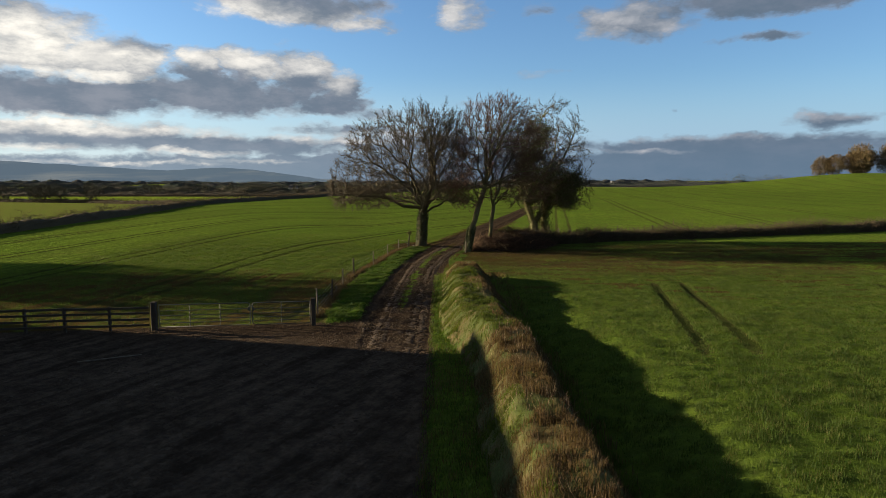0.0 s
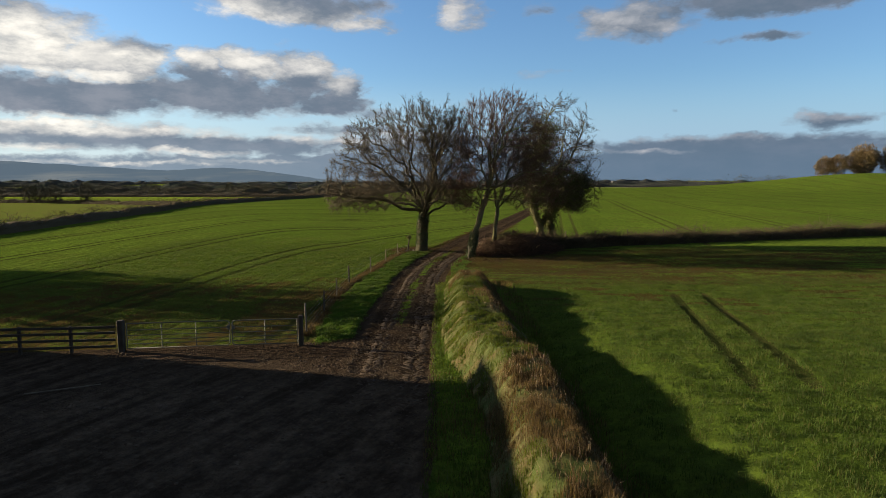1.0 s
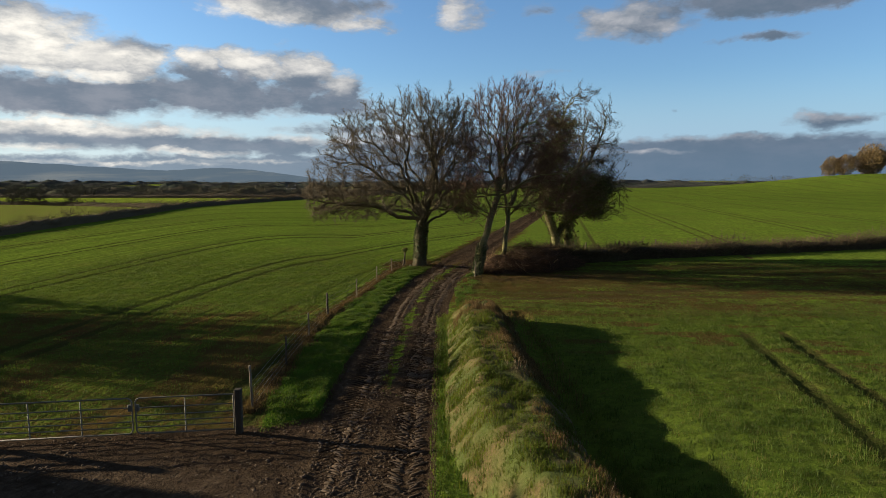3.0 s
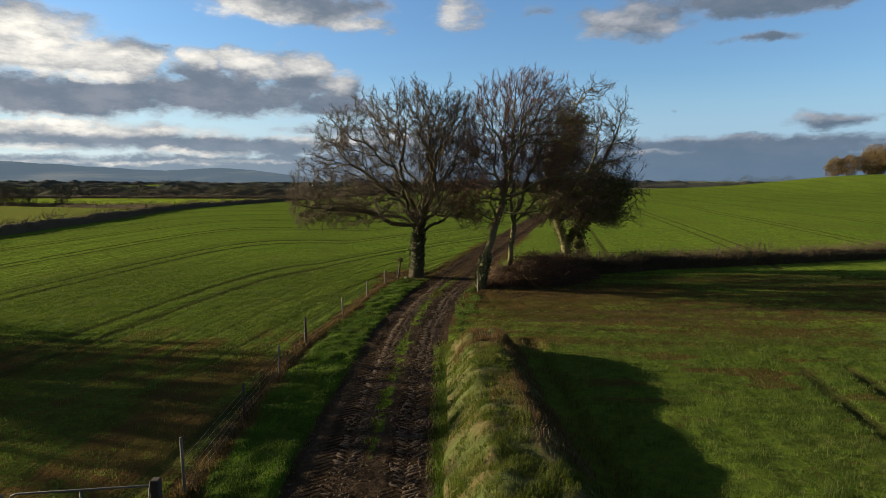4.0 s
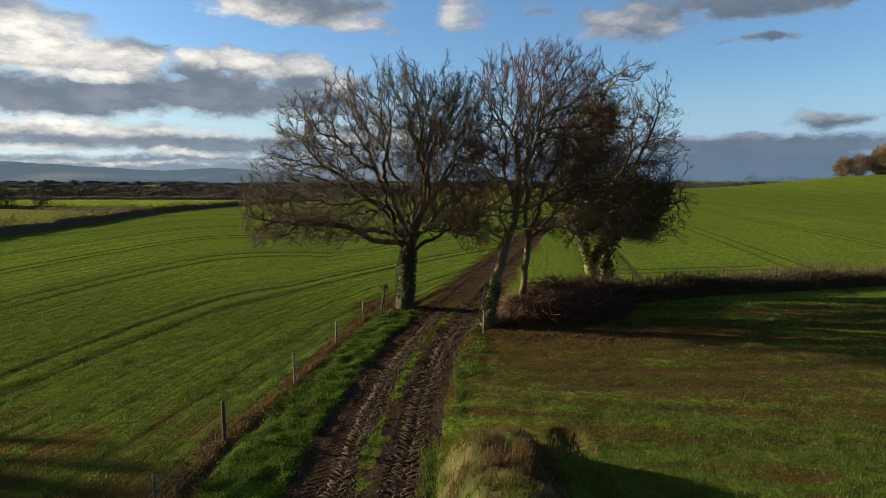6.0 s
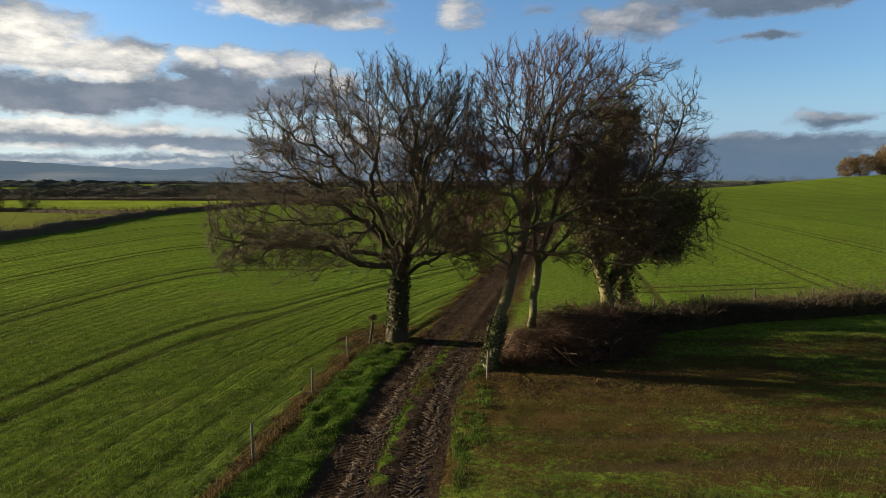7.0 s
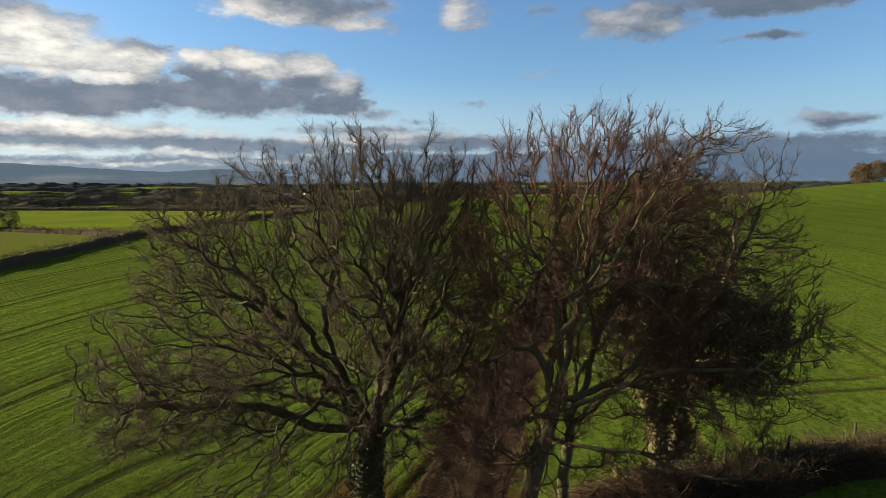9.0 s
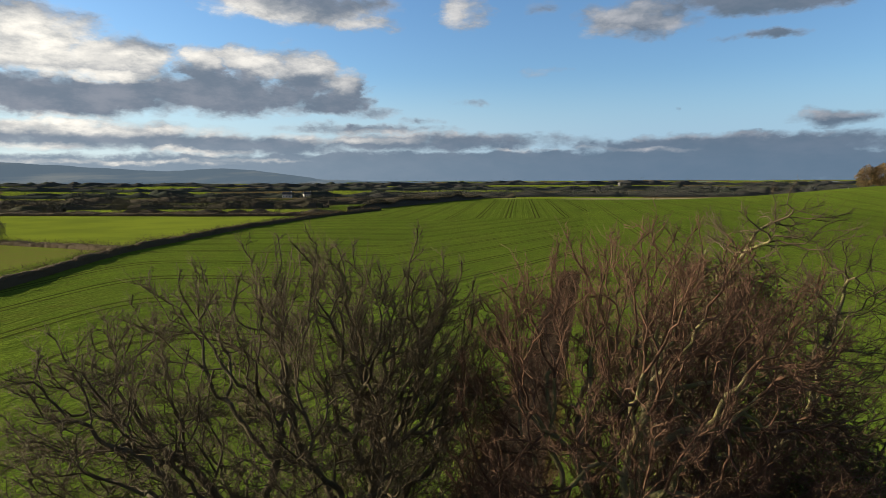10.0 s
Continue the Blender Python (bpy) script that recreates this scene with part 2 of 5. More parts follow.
    # Shade of the lug grooves is put into the colour, on top of the bump.
    mud = n.mix(n.math("MULTIPLY", chevrons(n, where), 0.8), mud, (.016, .012, .009))
    mud = n.mix(n.ramp(n.noise(where, 9.0, 3.0), 0.64, 0.72), mud, (.14, .115, .09))
    across = n.vec("DOT_PRODUCT", where, (.9, -.42, 0))
    along = n.vec("DOT_PRODUCT", where, (.42, .9, 0))
    drive = n.add("ShaderNodeCombineXYZ", ins={0: n.math("MULTIPLY", across, 1.6), 1: n.math("MULTIPLY", along, .22)}).outputs[0]
    tread = n.ramp(n.math("ADD", n.math("MULTIPLY", n.noise(drive, 1.0, 6.0, 0.65), .6), n.math("MULTIPLY", n.noise(where, 1.4, 6.0, 0.7), .4)), 0.38, 0.66)
    # Yard mud in the shed's shadow gets a paler tone, lifting its dim light.
    yard = n.mix(tread, (.044, .034, .025), (.150, .115, .085))
    yard = n.mix(n.math("MULTIPLY", fine, 0.5), yard, (.030, .023, .018))
    yard = n.mix(n.ramp(n.noise(where, 11.0, 2.0), 0.7, 0.76), yard, (.10, .09, .08))
    mud = n.mix(n.attr("yard"), mud, yard)
    crop = n.mix(mudmask, crop, mud)
    cells = n.add("ShaderNodeTexVoronoi", ins={"Vector": n.vec("MULTIPLY", where, (1, .7, 0)), "Scale": 0.0045})
    pick = n.add("ShaderNodeSeparateColor", ins={0: cells.outputs["Color"]}).outputs[0]
    farland = n.mix(n.ramp(pick, 0.22, 0.25), (.11, .086, .044), (.15, .20, .024))
    farland = n.mix(n.ramp(pick, 0.74, 0.76), farland, (.05, .06, .02))
    farland = n.mix(n.math("MULTIPLY", mid, 0.3), farland, (.06, .07, .02))
    meadow = n.mix(n.ramp(n.noise(where, 0.03, 5.0, .6), 0.35, 0.7), (.165, .215, .026), (.125, .165, .024))
    farland = n.mix(n.attr("meadow"), farland, meadow)
    farland = n.mix(n.attr("fallow"), farland, n.mix(mid, (.128, .132, .036), (.116, .150, .028)))
    crop = n.mix(n.attr("far"), crop, farland)
    return n.mix(n.attr("pale"), crop, (.34, .30, .20))


def ground_bump(n, where):
    lump = n.noise(where, 7.0, 6.0, 0.7)
    one, two = drill_rows(n, where)
    rows = n.math("MULTIPLY", n.math("ADD", n.math("MULTIPLY", one, -1.0), n.math("MULTIPLY", two, -1.0)), n.attr("sown"))
    lump = n.math("ADD", lump, n.math("MULTIPLY", n.math("MULTIPLY", n.ramp(n.noise(where, 3.5, 5.0, 0.7), 0.4, 0.62), n.attr("mud")), 0.9))
    lumps = n.math("ADD", lump, n.math("MULTIPLY", n.noise(where, 1.2, 3.0), 1.5))
    return n.math("ADD", n.math("ADD", lumps, rows), n.math("MULTIPLY", chevrons(n, where), -1.1)), 0.08


GROUND = material("field_earth", 1.0, ground_colour, ground_bump, 0.0)
BANK_EARTH = material("bank_earth", 0.95, two_scale((.06, .08, .02), (.10, .075, .035), 0.9, 6.0), lambda n, w: (n.noise(w, 8.0, 6.0, 0.7), 0.06), 0.1)
BARK = material("bark", 0.9, two_scale((.078, .068, .042), (.102, .088, .052), 1.2, 9.0, (.045, .039, .025)), lambda n, w: (n.noise(n.vec("MULTIPLY", w, (1, 1, .3)), 18.0, 4.0), 0.03), 0.15)
MOSSY_BARK = material("mossy_bark", 0.92, two_scale((.185, .160, .095), (.155, .155, .062), 1.5, 8.0, (.09, .075, .044)), lambda n, w: (n.noise(n.vec("MULTIPLY", w, (1, 1, .3)), 18.0, 4.0), 0.03), 0.15)
TWIG = material("twig", 0.85, island((.052, .042, .027), (.086, .068, .044)), None, 0.15)
RED_TWIG = material("red_twig", 0.85, island((.068, .040, .027), (.112, .066, .045)), None, 0.15)
IVY = material("ivy_leaf", 0.65, island((.056, .070, .023), (.092, .106, .036), (.10, .08, .038)), None, 0.15, thin=0.3)
BROWN_LEAF = material("brown_leaf", 0.8, island((.075, .058, .028), (.115, .088, .042)), None, 0.2, thin=0.3)
GRASS = material("grass_blade", 0.7, island((.052, .106, .012), (.084, .140, .018), (.075, .086, .022), 0.9), None, 0.2, thin=0.4)
CROP = material("crop_blade", 0.7, island((.044, .084, .012), (.090, .136, .020), (.10, .098, .028), 0.9), None, 0.2, thin=0.4)
BANK_GRASS = material("bank_grass_blade", 0.8, island((.066, .104, .011), (.105, .128, .016), (.094, .082, .026), 1.3), None, 0.2, thin=0.4)
DRY_GRASS = material("dry_grass_blade", 0.85, island((.088, .058, .030), (.145, .098, .050), (.058, .038, .022)), None, 0.15, thin=0.4)
TIMBER = material("weathered_timber", 0.85, two_scale((.17, .145, .115), (.11, .095, .075), 3.0, 25.0), lambda n, w: (n.noise(n.vec("MULTIPLY", w, (1, 1, .15)), 40.0, 3.0), 0.01), 0.2)
DARK_TIMBER = material("dark_timber", 0.85, two_scale((.07, .058, .045), (.05, .042, .035), 3.0, 25.0), lambda n, w: (n.noise(w, 30.0, 3.0), 0.008), 0.2)
FIELD_STONE = material("field_stone", 0.95, two_scale((.30, .27, .22), (.22, .20, .16), 6.0, 30.0), lambda n, w: (n.noise(w, 30.0, 4.0), 0.01), 0.1)
STEEL = material("galvanised_steel", 0.65, two_scale((.13, .135, .13), (.105, .11, .10), 4.0, 30.0, (.09, .08, .07)), None, 0.2, 0.0)
WIRE = material("fence_wire", 0.5, two_scale((.25, .25, .25), (.2, .17, .14), 3.0, 20.0), None, 0.4, 0.6)
FRESH_WOOD = material("fresh_cut_wood", 0.75, two_scale((.55, .36, .17), (.45, .27, .12), 4.0, 20.0, (.3, .18, .08)), None, 0.2)
HEDGE_TWIG = material("hedge_twig", 0.9, island((.066, .049, .032), (.105, .078, .052), (.05, .046, .026)), None, 0.1)
# Dark tone for the solid sheet that fills the hedge behind its twigs.
HEDGE_CORE = material("dark_hedge_core", 0.95, two_scale((.050, .040, .024), (.060, .058, .026), 0.8, 7.0, (.022, .017, .011)), lambda n, w: (n.noise(w, 6.0, 6.0, 0.7), 0.15), 0.1)
WOODLAND = material("woodland_twig", 0.9, island((.056, .052, .040), (.075, .066, .05), (.05, .056, .036)), None, 0.1)
OAK_SPRAY = material("russet_twig", 0.9, island((.058, .044, .024), (.072, .054, .028), (.052, .046, .024)), None, 0.1)
RUSSET = material("russet_crown_twig", 0.9, island((.120, .082, .040), (.155, .108, .054), (.10, .082, .042)), None, 0.1)
WALLS = material("white_render", 0.8, two_scale((.75, .74, .70), (.68, .67, .64), 0.4, 3.0, (.6, .58, .55)), None, 0.2)
SLATE = material("roof_slate", 0.7, two_scale((.09, .09, .10), (.07, .07, .075), 0.6, 5.0), None, 0.3)
GLASS = material("window_glass", 0.1, two_scale((.03, .035, .04), (.04, .045, .05), 0.5, 3.0), None, 0.6)
CLADDING = material("shed_cladding", 0.6, two_scale((.12, .14, .13), (.10, .11, .11), 0.5, 4.0), None, 0.3)
POLYTUNNEL = material("pale_sheeting", 0.6, two_scale((.6, .6, .58), (.5, .5, .48), 0.3, 2.0), None, 0.3)


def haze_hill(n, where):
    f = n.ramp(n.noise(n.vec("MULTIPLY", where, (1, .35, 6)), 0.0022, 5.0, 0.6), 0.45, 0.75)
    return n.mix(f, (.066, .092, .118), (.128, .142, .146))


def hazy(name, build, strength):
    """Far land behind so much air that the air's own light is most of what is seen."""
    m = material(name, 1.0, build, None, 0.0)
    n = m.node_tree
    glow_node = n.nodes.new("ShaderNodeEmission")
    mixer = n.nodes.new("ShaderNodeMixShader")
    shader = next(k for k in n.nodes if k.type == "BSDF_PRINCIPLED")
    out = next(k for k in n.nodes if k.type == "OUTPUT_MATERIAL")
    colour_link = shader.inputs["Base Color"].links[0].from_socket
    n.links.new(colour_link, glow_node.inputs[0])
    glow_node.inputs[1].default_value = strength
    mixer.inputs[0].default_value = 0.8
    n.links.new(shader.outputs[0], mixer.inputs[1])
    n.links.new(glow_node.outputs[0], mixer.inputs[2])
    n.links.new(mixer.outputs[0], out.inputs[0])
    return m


# Distance haze is painted on: blue tones plus emission from the ridge itself.
HILL = hazy("haze_glow_heath", haze_hill, 0.74)

# ---- mesh helpers ----


def mesh_object(name, verts, faces, mat, parent=None, label="", smooth=False):
    """One mesh object from arrays; faces is an (n, 3) or (n, 4) array, or a list of those."""
    me = bpy.data.meshes.new(name)
    verts = np.asarray(verts, dtype=np.float32)
    groups = [np.asarray(f, dtype=np.int32) for f in (faces if isinstance(faces, list) else [faces]) if len(f)]
    me.vertices.add(len(verts))
    me.vertices.foreach_set("co", verts.ravel())
    loops = np.concatenate([g.ravel() for g in groups])
    sizes = np.concatenate([np.full(len(g), g.shape[1], dtype=np.int32) for g in groups])
    me.loops.add(len(loops))
    me.loops.foreach_set("vertex_index", loops)
    me.polygons.add(len(sizes))
    me.polygons.foreach_set("loop_start", np.concatenate([[0], np.cumsum(sizes)[:-1]]).astype(np.int32))
    if smooth:
        me.polygons.foreach_set("use_smooth", np.ones(len(sizes), dtype=bool))
    me.update(calc_edges=True)
    me.materials.append(mat)
    ob = new(name, me)
    if parent:
        ob.parent = parent
    if label:
        ob["label"] = label
    return ob


def part(name, bm, mat, parent, label=""):
    """Links a bmesh as one mesh object under a thing or under a part."""
    me = bpy.data.meshes.new(name)
    bm.to_mesh(me)
    bm.free()
    me.materials.append(mat)
    ob = new(name, me)
    ob.parent = parent
    if label:
        ob["label"] = label
    return ob


def empty(name, at, label, category, group="", kind=""):
    ob = new(name)
    ob.location = at
    ob.empty_display_size = 0.2
    return tagged(ob, label, category, group, kind)


def bm_box(bm, a, b, bevel=0.0):
    """A box between two corners, with its edges eased."""
    made = bmesh.ops.create_cube(bm, size=1.0)["verts"]
    mid, size = (Vector(a) + Vector(b)) / 2, Vector(b) - Vector(a)
    for v in made:
        v.co = Vector((v.co.x * size.x, v.co.y * size.y, v.co.z * size.z)) + mid
    if bevel:
        edges = {e for v in made for e in v.link_edges}
        bmesh.ops.bevel(bm, geom=list(edges), offset=bevel, segments=1, affect="EDGES")
    return made


def tube_arrays(points, radii, sides):
    """Vertices and quads of a tube along points."""
    p = np.asarray(points, float)
    n = len(p)
    tang = np.gradient(p, axis=0) if n > 2 else np.repeat((p[1] - p[0])[None], n, 0)
    tang /= np.linalg.norm(tang, axis=1, keepdims=True) + 1e-9
    ref = np.where(np.abs(tang[:, 2:3]) > 0.9, np.array([[1.0, 0, 0]]), np.array([[0, 0, 1.0]]))
    u = np.cross(tang, ref)
    u /= np.linalg.norm(u, axis=1, keepdims=True) + 1e-9
    for i in range(1, n):
        u[i] = u[i - 1] - tang[i] * np.dot(u[i - 1], tang[i])
        u[i] /= np.linalg.norm(u[i]) + 1e-9
    w = np.cross(tang, u)
    ang = np.arange(sides) * 2 * np.pi / sides
    r = np.asarray(radii, float)[:, None, None]
    ring = p[:, None] + r * (np.cos(ang)[None, :, None] * u[:, None] + np.sin(ang)[None, :, None] * w[:, None])
    i, j = np.meshgrid(np.arange(n - 1), np.arange(sides), indexing="ij")
    a = i * sides + j
    b = i * sides + (j + 1) % sides
    return ring.reshape(-1, 3), np.stack([a, b, b + sides, a + sides], -1).reshape(-1, 4)


class Heap:
    """Gathers many small pieces into one mesh."""

    def __init__(self):
        self.v, self.f, self.n = [], {3: [], 4: []}, 0

    def add(self, verts, faces):
        self.v.append(verts)
        faces = np.asarray(faces)
        self.f[faces.shape[1]].append(faces + self.n)
        self.n += len(verts)

    def tube(self, points, radii, sides=5, cap=False):
        v, f = tube_arrays(points, radii, sides)
        self.add(v, f)
        if cap:
            base = self.n - sides
            c = self.n
            self.v.append(np.asarray(points[-1], float)[None])
            self.n += 1
            self.f[3].append(np.array([[base + k, base + (k + 1) % sides, c] for k in range(sides)]))

    def make(self, name, mat, parent=None, label="", smooth=False):
        faces = [np.concatenate(g) for g in self.f.values() if g]
        return mesh_object(name, np.concatenate(self.v), faces, mat, parent, label, smooth)


def tube_part(name, points, radius, mat, parent, sides=8, label=""):
    h = Heap()
    h.tube(points, [radius] * len(points) if np.isscalar(radius) else radius, sides, True)
    return h.make(name, mat, parent, label, True)


def step(lo, hi, v):
    k = np.clip((v - lo) / (hi - lo), 0, 1)
    return k * k * (3 - 2 * k)


rng = np.random.default_rng(7)
_tables = [rng.random((64, 64)) for _ in range(4)]


def wander(x, y, scale, k=0):
    """Smooth noise from 0 to 1 over the plan."""
    x, y = np.asarray(x) * scale, np.asarray(y) * scale
    i, j = np.floor(x).astype(int), np.floor(y).astype(int)
    u, v = x - i, y - j
    u, v = u * u * (3 - 2 * u), v * v * (3 - 2 * v)
    t = _tables[k]
    g = lambda a, b: t[a % 64, b % 64]
    return (g(i, j) * (1 - u) + g(i + 1, j) * u) * (1 - v) + (g(i, j + 1) * (1 - u) + g(i + 1, j + 1) * u) * v


# ---- the lie of the land ----
TRACK_Y = np.array([-60, 0, 20, 30, 43, 54, 63.5, 74, 86.5, 99.5, 131, 164, 280, 480])
TRACK_X = np.array([-2.2, -2.3, -2.4, -2.45, -2.3, -1.75, 0.05, 2.4, 5.2, 8.6, 16.4, 24.6, 54, 100])


def track_x(y):
    return np.interp(y, TRACK_Y, TRACK_X)


def track_bend(y):
    return (track_x(y - 4) + track_x(y) + track_x(y + 4)) / 3


def land(x, y):
    """Height of the open land, without ruts."""
    x, y = np.asarray(x, float), np.asarray(y, float)
    hill = np.maximum(0, 11.8 * np.exp(-((x - 318) ** 2 / (2 * np.where(x < 318, 62, 170) ** 2) + (y - 459) ** 2 / (2 * np.where(y < 459, 75, 62) ** 2))) - 0.3)
    hill = hill + 1.0 * step(8, 85, x) * step(30, 70, y) * (1 - step(110, 260, y))
    right = 0.9 * step(4.2, 8, x) * (1 - step(20, 46, y)) * (1 - step(60, 140, x))
    far = np.hypot(x, y)
    drop = (3.3 * step(-80, 40, x) - 3.0) * step(180, 560, y) - 3.3 * step(-80, 40, x) * step(570, 800, y) - 10.0 * step(420, 1500, far) - 2.0 * step(150, 420, y) * step(150, -150, x)
    leftfall = -1.2 * step(-30, -95, x) * (1 - step(250, 500, y))
    roll = (wander(x, y, 0.02) - 0.5) * 0.5 * step(15, 60, np.abs(x)) + (wander(x, y, 0.004, 1) - 0.5) * 9 * step(600, 1400, far)
    return hill * (1 - 0.4 * step(900, 1600, far)) + right + drop + leftfall + roll


GATE_LINE = lambda x: 28.6 + (x + 21) * 0.135


def yard_mask(x, y):
    """1 on the trodden yard before the gate."""
    edge = np.where(x < -6, GATE_LINE(x) + 0.4, 30.8 + (x + 6.0) * 0.6)
    return step(0.6, -0.6, y - edge) * step(-0.35, -0.75, x + 0.15 * np.sin(y * 0.7))


def field_row(x, y):
    """A coordinate across the drilled rows."""
    soft = 8 * np.log1p(np.exp(np.clip((y - 80 + 2 * np.clip(x + 16, -60, 4)) / 8, -30, 30)))
    left = x - 0.12 * y - 0.6 * soft
    right_near = (x - 0.245 * y) / 1.03
    right_far = x - 0.18 * y
    return np.where(x < track_x(y), left, np.where(y < 47, right_near, np.where(y < 68, y * 1.0 + 200, right_far)))


def stripes_at(s, centres, half):
    m = np.zeros_like(s)
    for c in centres:
        for side in (-0.95, 0.95):
            m = np.maximum(m, step(half * 1.6, half * 0.5, np.abs(s - c - side)))
    return m


LEFT_TRAMS = [-24.2 + 13.0 * k for k in range(-14, 14)]
NEAR_TRAMS = [(11.64 - 0.245 * 21.34) / 1.03 - 0.95 + 15.0 * k for k in range(0, 6)]
FAR_TRAMS = [1.6 + 16 * k for k in range(-1, 20)]


def masks(x, y):
    """What covers the ground at each place."""
    tx = track_bend(y)
    off = np.abs(x - tx)
    s = field_row(x, y)
    on_left = x < tx
    n1, n2 = wander(x, y, 0.35), wander(x, y, 1.3, 1)
    wide = 1.85 + 0.3 * n1
    lane = step(wide + 0.25, wide - 0.25, off) * (1 - step(150, 185, y))
    # a grassed middle beyond the yard
    middle = 0.62 * step(0.5, 0.1, off + 0.6 * (n2 - 0.45) + 0.5 * (wander(x, y, 4.3, 2) - .5)) * step(29, 37, y) * (1 - step(68, 76, y))
    mud = np.maximum(lane * (1 - 0.95 * middle), yard_mask(x, y))
    rut = np.maximum(step(0.42, 0.1, np.abs(off - 1.05)), 0)
    verge = 1.0 * on_left * (x > -7.2) * (off > 1.2) * step(28, 31, y) * (1 - step(62.5, 67.5, y + 4 * (n1 - .5)))
    verge = np.maximum(verge, step(2.2, 1.9, off) * step(1.6, 1.8, off) * (x > tx) * (y < 47))
    verge = np.maximum(verge, middle * 0.5)
    tram = np.where(on_left, stripes_at(s, LEFT_TRAMS, 0.22), np.where(y < 47, stripes_at(s, NEAR_TRAMS, 0.2) * step(19, 25, y) * step(44, 41, y), np.where(y > 70, stripes_at(s, FAR_TRAMS, 0.26), 0)))
    head = (~on_left) * step(41, 50, y + 5 * (n1 - 0.5)) * (1 - step(66, 70, y)) * step(1.6, 2.2, off)
    cross = np.maximum(step(0.6, 0.15, np.abs(y - 51.5 - 0.03 * x)), step(0.6, 0.15, np.abs(y - 53.6 - 0.03 * x))) * (~on_left) * step(2, 5, x)
    cross = np.maximum(cross, np.maximum(step(0.5, 0.15, np.abs(y - 79.5 - 0.11 * x)), step(0.5, 0.15, np.abs(y - 81.5 - 0.11 * x))) * (x > 14) * (x < 130))
    tram = np.maximum(tram, cross)
    streak = wander(x * 0.2, y * 1.1 + 0.09 * x, 1.0, 2) * 0.4 + wander(x * 0.7, y * 2.9 + .1 * x, 1.0, 3) * 0.35 + wander(x, y, 2.1) * .25
    dry = np.clip((0.42 + 0.5 * step(.3, .75, streak)) * head + 0.25 * step(64, 59, y) * step(52, 57, y) * head * step(22, 6, x), 0, 1)
    # bare turn of the drill in the left field near the fence, and trodden earth round the trees
    turn = on_left * step(2.6, 0.4, np.abs(s + 21.0)) * step(60, 45, y) * 0.6 * (0.5 + n1)
    dry = np.maximum(dry, turn)
    dry = np.maximum(dry, step(4.2, 1.8, np.hypot(x + 2.6, (y - 67) * 0.7) + 1.6 * (n2 - .5)) * 0.95)
    dry = np.maximum(dry, on_left * step(-46, -24, x) * step(54, 42, y + 8 * (n1 - .5)) * (0.5 + 0.45 * step(.35, .65, 0.6 * wander(s * 1.4, y * .2, 1.0, 2) + .4 * wander(x, y, 1.7))))
    dry = np.maximum(dry, step(3.6, 2.0, off + 1.2 * (n2 - .5)) * step(64, 68, y) * (1 - step(95, 120, y)) * .85)
    dry = np.maximum(dry, 0.95 * step(4.5, 2.0, np.hypot((x - 6.5) * 0.4, y - 59.5) + 1.5 * (n1 - .5)))
    dry = np.maximum(dry, (~on_left) * step(24, 42, y) * step(48, 44, y) * step(4, 6, x) * 0.8 * step(.46, .66, .5 * streak + .5 * wander(x * .5, y * 1.2 + .15 * x, .8, 1)))
    fence = np.interp(y, [32, 37, 42, 46.7, 52.2, 58.2, 63.5, 67], [-6.8, -6.95, -7.05, -6.95, -6.05, -5.4, -4.7, -3.9])
    dry = np.maximum(dry, step(0.75, 0.2, np.abs(x - fence + 0.1) + .5 * (n2 - .5)) * step(31, 33, y) * (1 - step(67, 68, y)))
    verge = verge * step(0.2, 0.7, x - fence + .6 * (n2 - .5))
    fine_land = step(-34, -31, x) * step(32, 29, x) * step(31, 33, y) * step(100, 95, y) + (y < 47) * (x > 4) * (x < 30)
    outside = np.maximum(step(560, 566, y + 0.12 * x), np.maximum(step(-86, -90, x), step(420, 430, x)))
    # The yard tone's mask ends along the edge of the shed's cast shadow.
    return dict(row=s, yard=yard_mask(x, y) * step(28, 23.5, y + 0.22 * (x + 2) + 2.0 * (n1 - .5)), sown=np.where(on_left, 0.85, np.where(y < 68, 0.3, 0.22)) * (mud < .5) * np.where(on_left, 1, (np.abs(y - 47) > .8) & (np.abs(y - 68) > .8)), mud=mud * (1 - step(150, 185, y)), bladed=np.where(on_left, step(-38, -26, x) * step(29, 31, y) * step(88, 62, y), step(42, 26, x) * step(7, 10, y) * step(52, 44, y) * (x > 3)) * (mud < .5), meadow=step(-40, -60, x) * step(222, 226, y + .3 * (x + 130)) * step(470, 455, y), fallow=step(-40, -60, x) * step(226, 222, y + .3 * (x + 130)), lane=x - tx, trodden=step(24, 32, y), rut=rut * np.maximum(lane, yard_mask(x, y) * 0.6), verge=np.clip(verge, 0, 1) * (1 - mud),
                tram=tram * (1 - np.clip(verge, 0, 1)) * (mud < .4) * fine_land, phase=np.where(on_left, (s - LEFT_TRAMS[0]) / 13.0, np.where(y < 47, (s - NEAR_TRAMS[0]) / 15.0, (s - FAR_TRAMS[0]) / 16.0)), gap=np.where(on_left, 13.0, np.where(y < 47, 15.0, 16.0)), sprayed=np.where(on_left, 1.0 * (y > 31), np.where(y < 46, step(44, 41, y) * step(19, 25, y) * (x > 9) * (0.5 + wander(x, y, 0.25) * .9), 0.7 * (y > 80))) * (1 - np.clip(verge, 0, 1)) * (mud < .4) * (1 - outside), dry=dry, far=outside, pale=step(545, 550, y + 0.12 * x) * step(566, 561, y + 0.12 * x) * step(40, 60, x) * step(215, 200, x))


